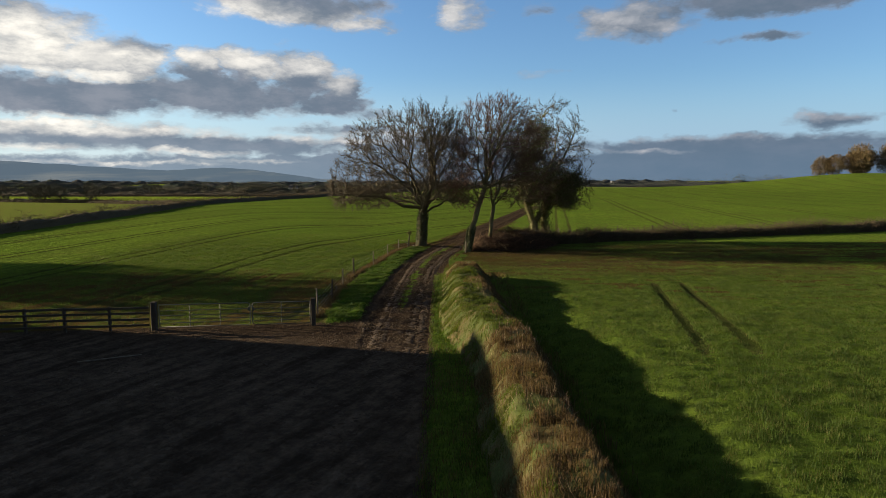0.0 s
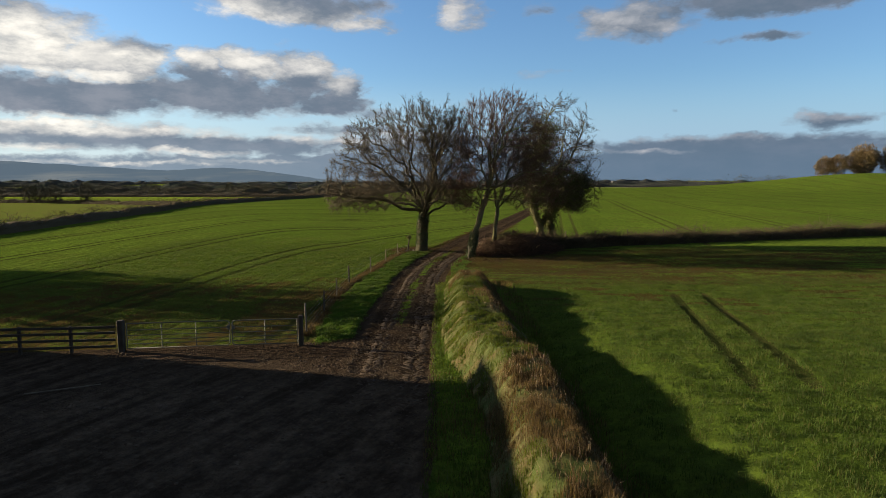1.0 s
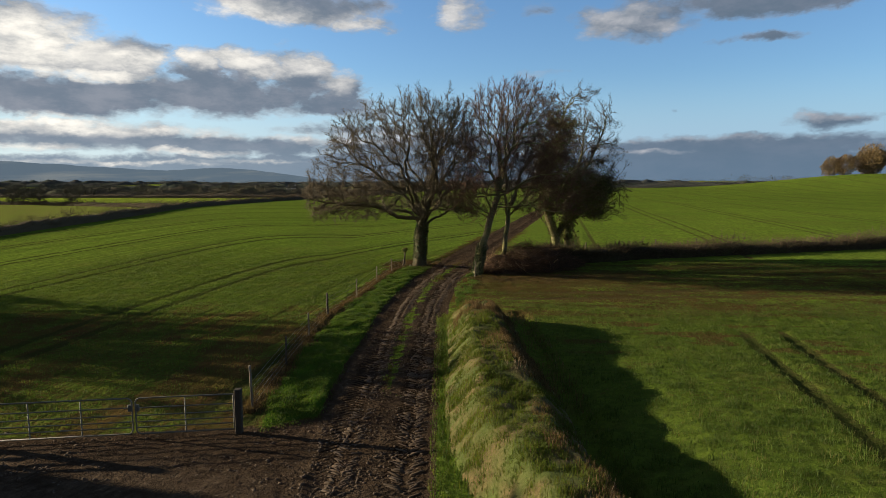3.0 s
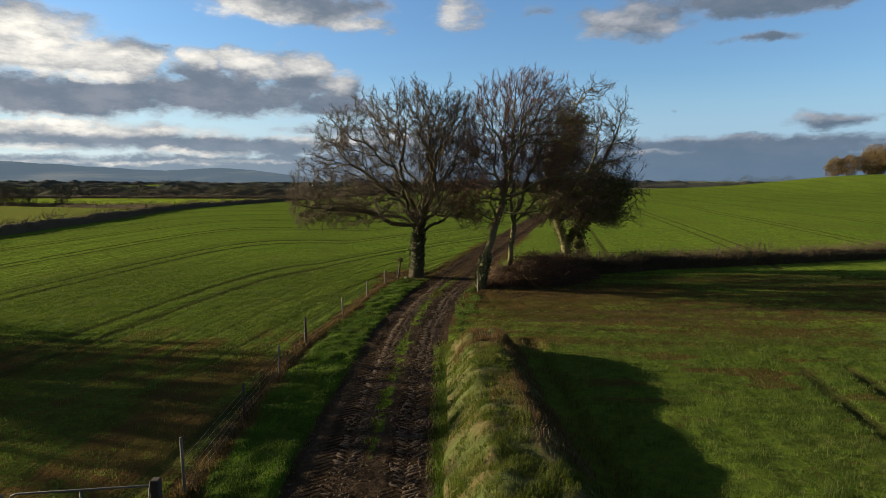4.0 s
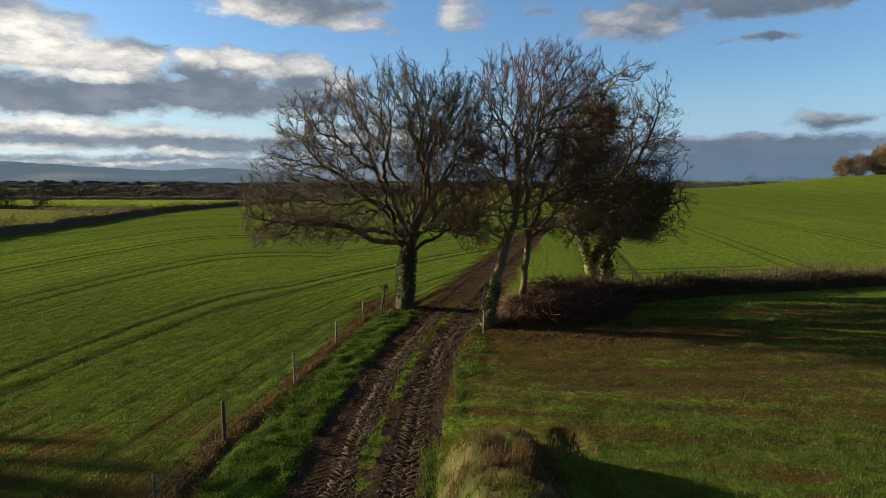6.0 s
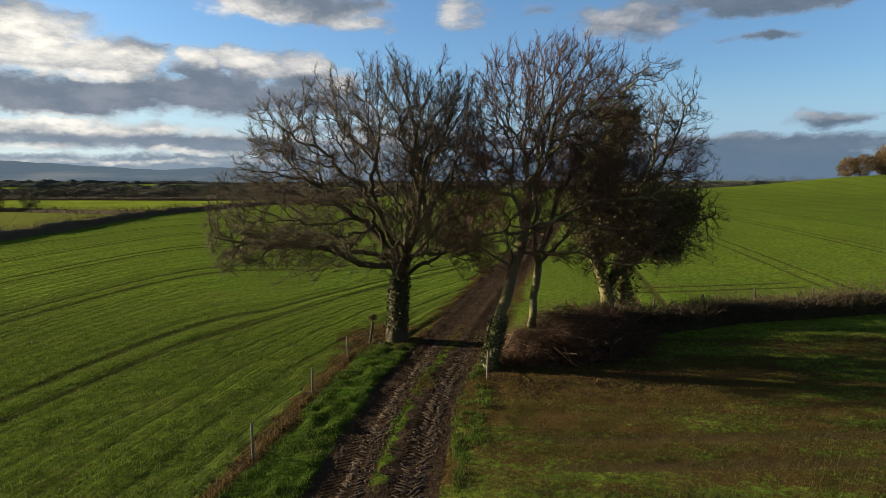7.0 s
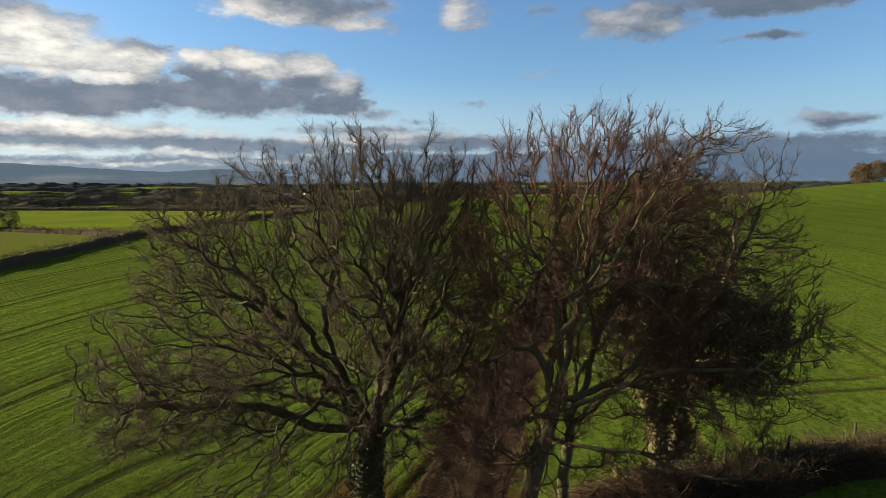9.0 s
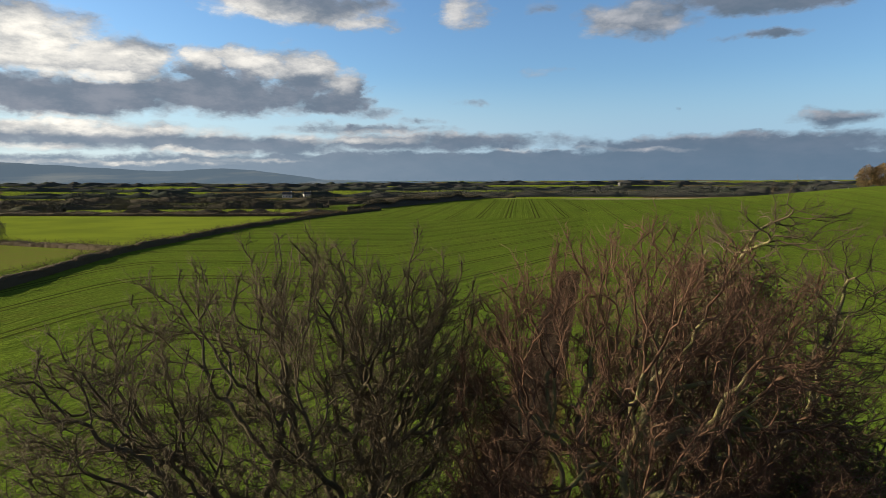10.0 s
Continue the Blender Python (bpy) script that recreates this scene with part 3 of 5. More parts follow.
def ground_z(x, y, m=None):
    """Height of the ground with its ruts and clods."""
    m = m or masks(x, y)
    near = 1 - step(90, 140, np.hypot(x, y - 40))
    z = land(x, y) - 0.03 * m["rut"] - 0.05 * m["mud"] + 0.05 * m["verge"] - 0.06 * m["tram"]
    z = z + near * ((wander(x, y, 2.3, 2) - 0.5) * 0.035 * m["mud"] + (wander(x, y, 5.1, 3) - 0.5) * 0.035 * m["mud"])
    sward = (1 - np.clip(m["mud"], 0, 1)) * (1 - m["tram"])
    z = z + near * sward * ((wander(x, y, 1.9, 1) - 0.5) * (0.05 + 0.10 * m["verge"]) + (wander(x, y, 0.8, 3) - 0.5) * 0.05)
    z = z + near * step(46, 49, y) * step(67, 64, y) * step(2.2, 3.5, x - track_bend(y)) * 0.10 * (wander(x * .10, y * 1.5 + .16 * x, 1.0, 2) - 0.5)
    ditch = -0.22 * step(0.7, 0.1, np.abs(x - 4.15)) * (y < 47.5)
    return z + ditch


def spread(inner, first, last, grow):
    """Grid lines: even inside, then ever wider to both ends."""
    lines = list(inner)
    for end, sign in ((first, -1), (last, 1)):
        at, gap = (lines[0], inner[1] - inner[0]) if sign < 0 else (max(lines), inner[-1] - inner[-2])
        extra = []
        while (at - end) * sign < 0:
            gap *= grow
            at += sign * gap
            extra.append(at)
        lines = extra[::-1] + lines if sign < 0 else lines + extra
    return np.array(lines)


def build_ground():
    xs = np.concatenate([np.arange(-32, -8, 0.32), np.arange(-8, 5, 0.15), np.arange(5, 30, 0.32)])
    ys = np.concatenate([np.arange(4, 70, 0.22), np.arange(70, 100, 0.35)])
    xs, ys = spread(xs, -4800, 4800, 1.055), spread(ys, -900, 4800, 1.05)
    gx, gy = np.meshgrid(xs, ys, indexing="ij")
    m = masks(gx, gy)
    gz = ground_z(gx, gy, m)
    a = np.arange(len(xs) * len(ys)).reshape(len(xs), len(ys))
    quads = np.stack([a[:-1, :-1], a[1:, :-1], a[1:, 1:], a[:-1, 1:]], -1).reshape(-1, 4)
    ob = mesh_object("ground", np.stack([gx, gy, gz], -1).reshape(-1, 3), quads, GROUND, None, "", True)
    for key in ("row", "sown", "mud", "yard", "bladed", "lane", "trodden", "meadow", "fallow", "verge", "tram", "dry", "far", "pale", "phase", "gap", "sprayed"):
        ob.data.attributes.new(key, "FLOAT", "POINT").data.foreach_set("value", m[key].astype(np.float32).ravel())
    return tagged(ob, "green winter cereal fields with a muddy farm track", "ground", kind="structure")


build_ground()


# ---- the grassy bank beside the track ----
def bank_profile(x, y):
    """Height of the earth bank above the land."""
    y = np.asarray(y, float)
    left = -0.45 + 1.35 * step(30, 22, y) + 0.25 * (wander(y * 0 + 3, y, 0.3) - 0.5)
    right = 4.0 + 0.4 * (wander(y * 0 + 9, y, 0.25) - 0.5) - 0.6 * step(28, 47, y) + 0.4 * step(30, 20, y)
    top = 1.15 + 0.2 * step(32, 18, y) + 0.35 * (wander(x, y, 0.5) - 0.4) + 0.15 * (wander(x, y, 1.7, 2) - 0.5)
    end = step(46.9, 44.6, y + 0.4 * (x - 1.6) * (x > 1.6) * 0.3)
    k = np.clip((x - left) / (right - left), 0, 1)
    side = step(0.0, 0.36, k) * step(1.0, 0.62, k)
    return top * side * end


def build_bank():
    xs, ys = np.arange(-0.9, 5.1, 0.14), np.concatenate([np.arange(-30, 4, 0.8), np.arange(4, 47.6, 0.16)])
    gx, gy = np.meshgrid(xs, ys, indexing="ij")
    h = bank_profile(gx, gy)
    gz = land(gx, gy) + h + np.where(h > 0.08, 0.06, -0.45) + (wander(gx, gy, 3.1, 1) - 0.5) * 0.14 * (h > 0.1)
    a = np.arange(gx.size).reshape(gx.shape)
    quads = np.stack([a[:-1, :-1], a[1:, :-1], a[1:, 1:], a[:-1, 1:]], -1).reshape(-1, 4)
    ob = mesh_object("earth_bank", np.stack([gx, gy, gz], -1).reshape(-1, 3), quads, BANK_EARTH, None, "", True)
    return tagged(ob, "earth field bank grown with rough grass beside the track", "bank", kind="structure")


build_bank()


def blades(name, x, y, z, height, width, mat, label, lean=0.35, category="grass", bend=False):
    """Grass blades, each a bent tapering leaf, joined."""
    n = len(x)
    az = rng.random(n) * 2 * np.pi
    d = np.stack([np.cos(az), np.sin(az)], -1)
    tilt = (rng.random(n) ** 1.3) * lean * 2
    height = height * (0.55 + 0.9 * rng.random(n))
    side = np.stack([-d[:, 1], d[:, 0]], -1) * (width * (0.7 + 0.6 * rng.random(n)))[:, None] / 2
    root = np.stack([x, y], -1)
    tip = root + d * (height * np.sin(tilt))[:, None]
    zt = z + height * np.cos(tilt)
    z0 = z - 0.03
    if not bend:
        v = np.empty((n, 3, 3))
        v[:, 0, :2], v[:, 0, 2] = root - side, z0
        v[:, 1, :2], v[:, 1, 2] = root + side, z0
        v[:, 2, :2], v[:, 2, 2] = tip, zt
        f = np.arange(n * 3).reshape(n, 3)
        ob = mesh_object(name, v.reshape(-1, 3), f, mat)
    else:
        midp = root + d * (height * np.sin(tilt) * 0.3)[:, None]
        v = np.empty((n, 5, 3))
        v[:, 0, :2], v[:, 0, 2] = root - side, z0
        v[:, 1, :2], v[:, 1, 2] = root + side, z0
        v[:, 2, :2], v[:, 2, 2] = midp + side * 0.8, z + height * 0.55
        v[:, 3, :2], v[:, 3, 2] = midp - side * 0.8, z + height * 0.55
        v[:, 4, :2], v[:, 4, 2] = tip, zt
        b = np.arange(n)[:, None] * 5
        ob = mesh_object(name, v.reshape(-1, 3), [b + np.array([[0, 1, 2, 3]]), b + np.array([[3, 2, 4]])], mat)
    return tagged(ob, label, category, kind="stuff")


def sprinkle(n, x0, x1, y0, y1, keep):
    x, y = x0 + (x1 - x0) * rng.random(n), y0 + (y1 - y0) * rng.random(n)
    k = rng.random(n) < keep(x, y)
    return x[k], y[k]


def stick_arrays(starts, dirs, lengths, radius, lift=0.0):
    """Bent three-sided sticks, seven vertices each."""
    n = len(starts)
    u = np.cross(dirs, rng.normal(0, 1, (n, 3)))
    u /= np.linalg.norm(u, axis=1, keepdims=True) + 1e-9
    w = np.cross(dirs, u)
    up = np.array([0, 0, lift])
    mid = starts + dirs * (lengths * 0.5)[:, None] + u * (lengths * 0.09)[:, None]
    tip = starts + dirs * lengths[:, None] + w * (lengths * 0.1)[:, None] + up * lengths[:, None]
    rr = np.broadcast_to(radius, (n,))[:, None]
    rows = []
    for p, k in ((starts, 1.0), (mid, 0.75)):
        for a in range(3):
            ang = a * 2 * np.pi / 3
            rows.append(p + (np.cos(ang) * u + np.sin(ang) * w) * rr * k)
    rows.append(tip)
    b = np.arange(n)[:, None] * 7
    quads = np.concatenate([b + np.array([[i, (i + 1) % 3, 3 + (i + 1) % 3, 3 + i]]) for i in range(3)])
    tris = np.concatenate([b + np.array([[3 + i, 3 + (i + 1) % 3, 6]]) for i in range(3)])
    return np.stack(rows, 1).reshape(-1, 3), quads, tris


def sticks(name, starts, dirs, lengths, radius, mat, label, category, parent=None, kind="stuff"):
    """Many bent sticks in one mesh."""
    v, quads, tris = stick_arrays(starts, dirs, lengths, radius)
    ob = mesh_object(name, v, [quads, tris], mat, parent)
    return tagged(ob, label, category, kind=kind) if not parent else ob


def unit(v):
    return v / (np.linalg.norm(v, axis=1, keepdims=True) + 1e-9)


# ---- bare trees ----
class Skeleton:
    """Branch nodes of a tree: places and the node that each one grows from."""

    def __init__(self, at):
        self.pts, self.parent = [np.array(at, float)], [-1]

    def reach(self, i, end, pace, wiggle, r):
        """Nodes from node i to a place, a little crooked. Returns the last one."""
        a = self.pts[i]
        way_on = np.asarray(end, float) - a
        far = float(np.linalg.norm(way_on))
        n = max(1, int(round(far / pace)))
        bow = r.normal(0, wiggle * .8, 3) * far
        for k in range(1, n + 1):
            t = k / n
            jog = r.normal(0, wiggle * min(far, .5), 3) if k < n else 0
            self.pts.append(a + way_on * t + bow * math.sin(math.pi * t) + jog)
            self.parent.append(i)
            i = len(self.pts) - 1
        return i


def fork_out(sk, i, d, goals, pace, r):
    """Forks and forks again from node i until one shoot ends at every goal."""
    todo = [(i, np.asarray(d, float), goals)]
    while todo:
        i, d, goals = todo.pop()
        p = sk.pts[i]
        if len(goals) == 1:
            sk.reach(i, goals[0], pace, .12, r)
            continue
        gap = goals.mean(0) - p
        far = float(np.linalg.norm(gap)) + 1e-6
        ahead = max(.15, min(far * r.uniform(.3, .52), .9 * float(np.percentile(np.linalg.norm(goals - p, axis=1), 12))))
        dd = gap / far + .55 * d + r.normal(0, .2, 3)
        dd /= np.linalg.norm(dd) + 1e-9
        j = sk.reach(i, p + dd * ahead, pace, .10, r)
        q = goals - sk.pts[j]
        q = q - np.outer(q @ dd, dd)
        q = q - q.mean(0)
        axis = np.linalg.eigh(q.T @ q)[1][:, 2]
        order = np.argsort(q @ axis)
        k = min(len(goals) - 1, max(1, int(len(goals) * r.uniform(.27, .73))))
        todo.append((j, dd - .6 * axis, goals[order[:k]]))
        todo.append((j, dd + .6 * axis, goals[order[k:]]))


def grow(lines, goals, pace, seed=1, boughs=8):
    """Branch nodes that fork out from a trunk to a cloud of shoot ends: some along given limbs, the rest in boughs
    that leave the fork on their own. Returns places and parents."""
    r = np.random.default_rng(seed)
    sk = Skeleton(lines[0][0])
    starts = []
    for k, line in enumerate(lines):
        i = 0 if k == 0 else int(np.argmin([np.linalg.norm(p - np.array(line[0])) for p in sk.pts]))
        first = len(sk.pts)
        for b in line[1:]:
            i = sk.reach(i, b, pace, .05 if k else .025, r)
        run = list(range(first, len(sk.pts)))
        if k == 0:
            fork = run[-4:]
        else:
            keep = run[int(len(run) * .3)::3] + [run[-1]]
            starts += [(m, sk.pts[m] - sk.pts[max(sk.parent[m], 0)]) for m in keep]
    goals = np.asarray(goals, float)
    root = sk.pts[fork[-1]]
    free = np.ones(len(goals), bool)
    if starts:
        at = np.array([sk.pts[m] for m, _ in starts])
        ways = unit(np.array([d for _, d in starts]))
        gap = goals[:, None] - at[None]
        far = np.linalg.norm(gap, axis=2)
        turn = (gap * ways[None]).sum(2) / (far + 1e-6)
        cost = far * (1.4 - .65 * turn)
        pick = cost.argmin(1)
        free = cost.min(1) > .42 * np.linalg.norm(goals - root, axis=1)
        for k, (m, _) in enumerate(starts):
            mine = goals[(pick == k) & ~free]
            if len(mine):
                fork_out(sk, m, ways[k], mine, pace, r)
    rest = goals[free]
    d = unit(rest - root)
    hub = d[r.choice(len(d), boughs, replace=False)]
    for _ in range(12):
        which = (d @ hub.T).argmax(1)
        hub = unit(np.array([d[which == k].mean(0) if (which == k).any() else hub[k] for k in range(boughs)]))
    for k in range(boughs):
        if (which == k).any():
            fork_out(sk, fork[k % len(fork)], hub[k] * .8 + np.array([0, 0, .3]), rest[which == k], pace, r)
    return np.array(sk.pts), np.array(sk.parent)


def thicken(parent, tip, power):
    n = len(parent)
    load = np.zeros(n)
    kids = np.zeros(n, int)
    for i in range(n - 1, 0, -1):
        if kids[i] == 0:
            load[i] = tip ** power
        load[parent[i]] += load[i]
        kids[parent[i]] += 1
    return load ** (1 / power), kids


def limbs(pts, parent, rad):
    """Runs of nodes from each fork to a tip, the thickest child going on."""
    kids = [[] for _ in pts]
    for i, p in enumerate(parent):
        if p >= 0:
            kids[p].append(i)
    runs, todo = [], [[0]]
    while todo:
        run = todo.pop()
        while True:
            k = sorted(kids[run[-1]], key=lambda i: -rad[i])
            if not k:
                break
            for other in k[1:]:
                todo.append([run[-1], other])
            run.append(k[0])
        runs.append(run)
    return runs


def crown(n, centre, size, seed, floor=-1.0, shell=0.35, lumps=0.22, right=1.0, rim=0.42):
    """Points in a lumpy dome, thicker towards its outside; right widens or narrows its +x half."""
    r = np.random.default_rng(seed)
    d = r.normal(0, 1, (n * 3, 3))
    d /= np.linalg.norm(d, axis=1, keepdims=True)
    d = d[d[:, 2] > floor][:n]
    rad = (shell + (1 - shell) * r.random(len(d)) ** rim)
    lump = 1 + lumps * (wander(np.arctan2(d[:, 1], d[:, 0]) * 2.2 + 20 + seed, d[:, 2] * 4 + seed * 3, 1.0) - 0.6) * 2
    p = d * np.array(size) * (rad * lump)[:, None]
    p[:, 0] *= np.where(p[:, 0] > 0, right, 1.0)
    return np.array(centre) + p


def leaf_quads(centres, size, r):
    """Small leaves turned every way, each a kinked pair of triangles."""
    n = len(centres)
    a = r.normal(0, 1, (n, 3))
    a /= np.linalg.norm(a, axis=1, keepdims=True)
    b = np.cross(a, r.normal(0, 1, (n, 3)))
    b /= np.linalg.norm(b, axis=1, keepdims=True)
    s = (size * (0.6 + 0.8 * r.random(n)))[:, None]
    v = np.stack([centres - a * s * .6, centres + b * s * .5, centres + a * s * .7, centres - b * s * .5 + np.cross(a, b) * s * .15], 1)
    return v.reshape(-1, 3), np.arange(n * 4).reshape(n, 4)


def cone_arrays(starts, dirs, lengths, radius):
    """Straight three-sided spikes, four vertices each."""
    n = len(starts)
    u = unit(np.cross(dirs, rng.normal(0, 1, (n, 3))))
    w = np.cross(dirs, u)
    rr = np.broadcast_to(radius, (n,))[:, None]
    rows = [starts + (math.cos(a) * u + math.sin(a) * w) * rr for a in (0, 2.094, 4.189)] + [starts + dirs * lengths[:, None]]
    b = np.arange(n)[:, None] * 4
    return np.stack(rows, 1).reshape(-1, 3), np.concatenate([b + np.array([[k, (k + 1) % 3, 3]]) for k in range(3)])


def bare_tree(name, label, lines, base_r, goals, seed, twig_mat, bark, pace=0.27, tip=0.0125, power=2.35, twigs=2, twig_len=0.44, lift=0.32, group="", boughs=8):
    """A leafless tree: trunk, limbs, and a crown of boughs and twigs. Returns the tree, its nodes and their radii."""
    r = np.random.default_rng(seed)
    pts, parent = grow(lines, goals, pace, seed, boughs)
    rad, kids = thicken(parent, tip, power)
    rad *= (base_r / rad[0]) ** np.clip((rad / rad[0]) ** 0.5, 0, 1)
    at = Vector(lines[0][0])
    tree = empty(name, at, label, "tree", group)
    off = np.array(at)
    mean = pts.copy()
    mean[1:] = 0.8 * pts[1:] + 0.2 * pts[np.maximum(parent[1:], 0)]
    pts = mean
    fine = Heap()
    for k, run in enumerate(limbs(pts, parent, rad)):
        p, q = pts[run] - off, rad[run].copy()
        if len(run) < 2:
            continue
        if k:
            q[0] = q[1]
        else:
            q = q * (1 + 0.45 * np.exp(-np.linalg.norm(p - p[0], axis=1) / 0.5))
            p[0, 2] -= 0.25
        cut = int((q > 0.036).sum())
        if cut >= 4:
            h = Heap()
            h.tube(p[:cut], q[:cut], 10 if q[0] > 0.15 else 7)
            h.make("trunk" if k == 0 else "limb", bark, tree, "", True)
        else:
            cut = 0
        lo = max(0, cut - 1)
        if len(p) - lo >= 2:
            fine.tube(p[lo:], q[lo:], 5 if q[lo] > 0.025 else 3)
    # twigs: upturned sprays on the thin shoots, each with side twigs of its own
    thin = np.where((rad < 0.02) & (parent >= 0))[0]
    pick = np.repeat(thin, twigs + 2 * (kids[thin] == 0))
    n = len(pick)
    d0 = unit(pts[pick] - pts[parent[pick]])
    d = unit(d0 * 0.8 + r.normal(0, 0.5, (n, 3)) + np.array([0, 0, lift]))
    start = pts[pick] - (pts[pick] - pts[parent[pick]]) * r.random((n, 1)) - off
    ln = twig_len * (0.35 + 0.9 * r.random(n))
    v, quads, tris = stick_arrays(start, d, ln, 0.0078, lift * .2)
    fine.add(v, quads)
    fine.n -= len(v)
    fine.f[3].append(tris + fine.n)
    fine.n += len(v)
    for t in (.3, .58, .85):
        side = unit(d + r.normal(0, .7, (n, 3)) + np.array([0, 0, lift * .5]))
        v, tris = cone_arrays(start + d * (ln * t)[:, None], side, ln * (.35 + .4 * r.random(n)), .0066)
        fine.add(v, tris)
    fine.make("crown", twig_mat, tree)
    return tree, pts, rad, parent


def ivy_on(tree, pts, rad, pick, n, spreadr, size, mat, seed, name="ivy", label=""):
    """Leaves massed round the chosen nodes of a tree."""
    r = np.random.default_rng(seed)
    base = pts[pick]
    k = r.integers(0, len(base), n)
    d = r.normal(0, 1, (n, 3))
    d /= np.linalg.norm(d, axis=1, keepdims=True)
    c = base[k] + d * (rad[pick][k] + spreadr * r.random(n) ** 0.5)[:, None] - np.array(tree.location)
    v, f = leaf_quads(c, np.full(n, size), r)
    return mesh_object(name, v, f, mat, tree, label)


def grown_trees():
    # spreading tree on the left of the track
    cloud = np.concatenate([crown(1900, (-2.8, 66.8, 5.0), (10.2, 7.6, 11.0), 3, -0.06, 0.22, 0.05, 0.66), crown(150, (-9.0, 66.2, 5.2), (3.6, 3.2, 1.6), 5), crown(260, (0.4, 66.6, 11.6), (3.0, 3.4, 4.2), 15, -0.6, 0.1)])
    lines = [[(-2.4, 67, float(land(-2.4, 67))), (-2.3, 67, 2.2), (-2.0, 67, 4.2)],
             [(-2.0, 67, 4.1), (-4.4, 66.5, 4.4), (-6.3, 66, 5.4), (-9, 65.5, 5.6), (-11.3, 65, 5.9)],
             [(-2.1, 67, 4.2), (-4.2, 67.6, 6.6), (-6.6, 68.2, 8.5), (-9, 68.9, 10.4)],
             [(-1.7, 67, 4.3), (-.1, 65.5, 6.5), (1.4, 64.3, 7.4)]]
    tree, p, rad, par = bare_tree("broad_tree", "tall bare broadleaf tree with ivy-clad trunk beside the track", lines, 0.51, cloud, 11, TWIG, BARK, twigs=4, boughs=9)
    low = np.where((p[:, 2] < 3.7) & (rad > 0.2))[0]
    ivy_on(tree, p, rad, low, 3200, 0.16, 0.10, IVY_PALE, 1, label="glossy green ivy round the trunk")
    # leaning tree on the right of the track
    cloud = np.concatenate([crown(1150, (5.7, 64.4, 10.8), (5.0, 4.6, 5.9), 6, -0.7, 0.2, 0.08), crown(90, (2.4, 62.6, 7.2), (2.6, 2.2, 2.4), 7), crown(110, (2.8, 60.6, 6.4), (3.0, 2.2, 2.4), 17), crown(110, (7.6, 61.6, 6.2), (3.4, 2.2, 1.8), 18), crown(230, (9.4, 62.4, 8.4), (4.2, 2.8, 3.8), 28, -1, .2)])
    lines = [[(2.45, 61.7, float(land(2.45, 61.7))), (3.0, 62.2, 2.5), (3.6, 62.8, 4.5), (4.4, 63.3, 6.9)],
             [(3.6, 62.7, 4.8), (1.9, 62.3, 5.9), (.7, 61.9, 7.4), (-.1, 61.5, 8.7)],
             [(3.5, 62.6, 4.5), (2.3, 63, 5.2), (.7, 63.5, 5.5)],
             [(4.2, 63.2, 6.2), (6.4, 62.2, 7.6), (9.2, 61.6, 8.2)],
             [(3.7, 62.8, 4.6), (3.4, 61.2, 5.8), (3.0, 59.4, 6.6)],
             [(4.0, 63, 5.4), (6.5, 61.6, 5.7), (9.5, 60.6, 5.3)]]
    tree, p, rad, par = bare_tree("leaning_tree", "slim leaning bare tree with mossy bark beside the brash", lines, 0.28, cloud, 12, RED_TWIG, MOSSY_BARK, lift=0.5, boughs=6, twigs=3)
    low = np.where((p[:, 2] < 2.4) & (rad > 0.1))[0]
    ivy_on(tree, p, rad, low, 2400, 0.22, 0.10, IVY_PALE, 2, label="pale ivy climbing the foot of the trunk")
    # thin stem behind it
    cloud = crown(330, (7.2, 67.2, 9.6), (3.2, 3.0, 4.2), 8, -0.9, 0.2)
    lines = [[(4.9, 66.2, float(land(4.9, 66.2))), (5.2, 66.2, 2.6), (5.5, 66.3, 5.0)], [(5.5, 66.3, 5), (6.2, 66.5, 7), (7, 66.6, 8.8)], [(5.5, 66.3, 4.6), (7.0, 65.8, 5.4), (8.6, 65.4, 5.2)]]
    bare_tree("thin_tree", "thin mossy young tree in the hedge gap", lines, 0.21, cloud, 13, RED_TWIG, MOSSY_BARK, boughs=3)
    # heavy ivy-grown tree at the hedge end, with several stems
    cloud = np.concatenate([crown(1050, (12.1, 71.6, 9.5), (5.4, 4.8, 7.6), 9, -0.8, 0.25, 0.1), crown(260, (11.3, 72, 8.4), (2.7, 2.6, 5.0), 19, -1, .05), crown(160, (13.4, 71.8, 6.4), (2.6, 2.6, 2.4), 29, -1, .05), crown(150, (15.2, 71.4, 5.8), (3.0, 3.2, 2.4), 10)])
    lines = [[(11.0, 72, float(land(11, 72))), (10.7, 72, 2.4), (9.8, 72, 4.9)],
             [(9.8, 72, 4.9), (9.9, 72, 8.5), (11, 72, 12), (12, 72, 15.4)],
             [(10.8, 72, 2.2), (12.4, 72.5, 5.6), (13.9, 72.5, 9.2), (15.4, 72.3, 13)],
             [(10.8, 72, 2.0), (12.8, 71.5, 4.5), (14.8, 71, 6.1), (16.4, 70.5, 6.7)],
             [(9.8, 72, 5), (11.4, 70.4, 7.5), (12.5, 69.2, 10)],
             [(10.6, 72, 2.6), (8.6, 69.8, 4.4), (7.6, 68.4, 6.4)]]
    tree, p, rad, par = bare_tree("ivy_tree", "bare tree smothered in dark ivy at the hedge end", lines, 0.42, cloud, 14, TWIG, MOSSY_BARK, lift=0.4, boughs=5)
    blob = lambda c, s: (((p - np.array(c)) / np.array(s)) ** 2).sum(1) < 1
    core = np.where(blob((10.9, 72, 11), (2.2, 2.6, 3.4)) | blob((13.2, 72, 6.8), (3.2, 3.2, 3.0)) | blob((10.6, 72, 7), (2.2, 2.4, 4.2)))[0]
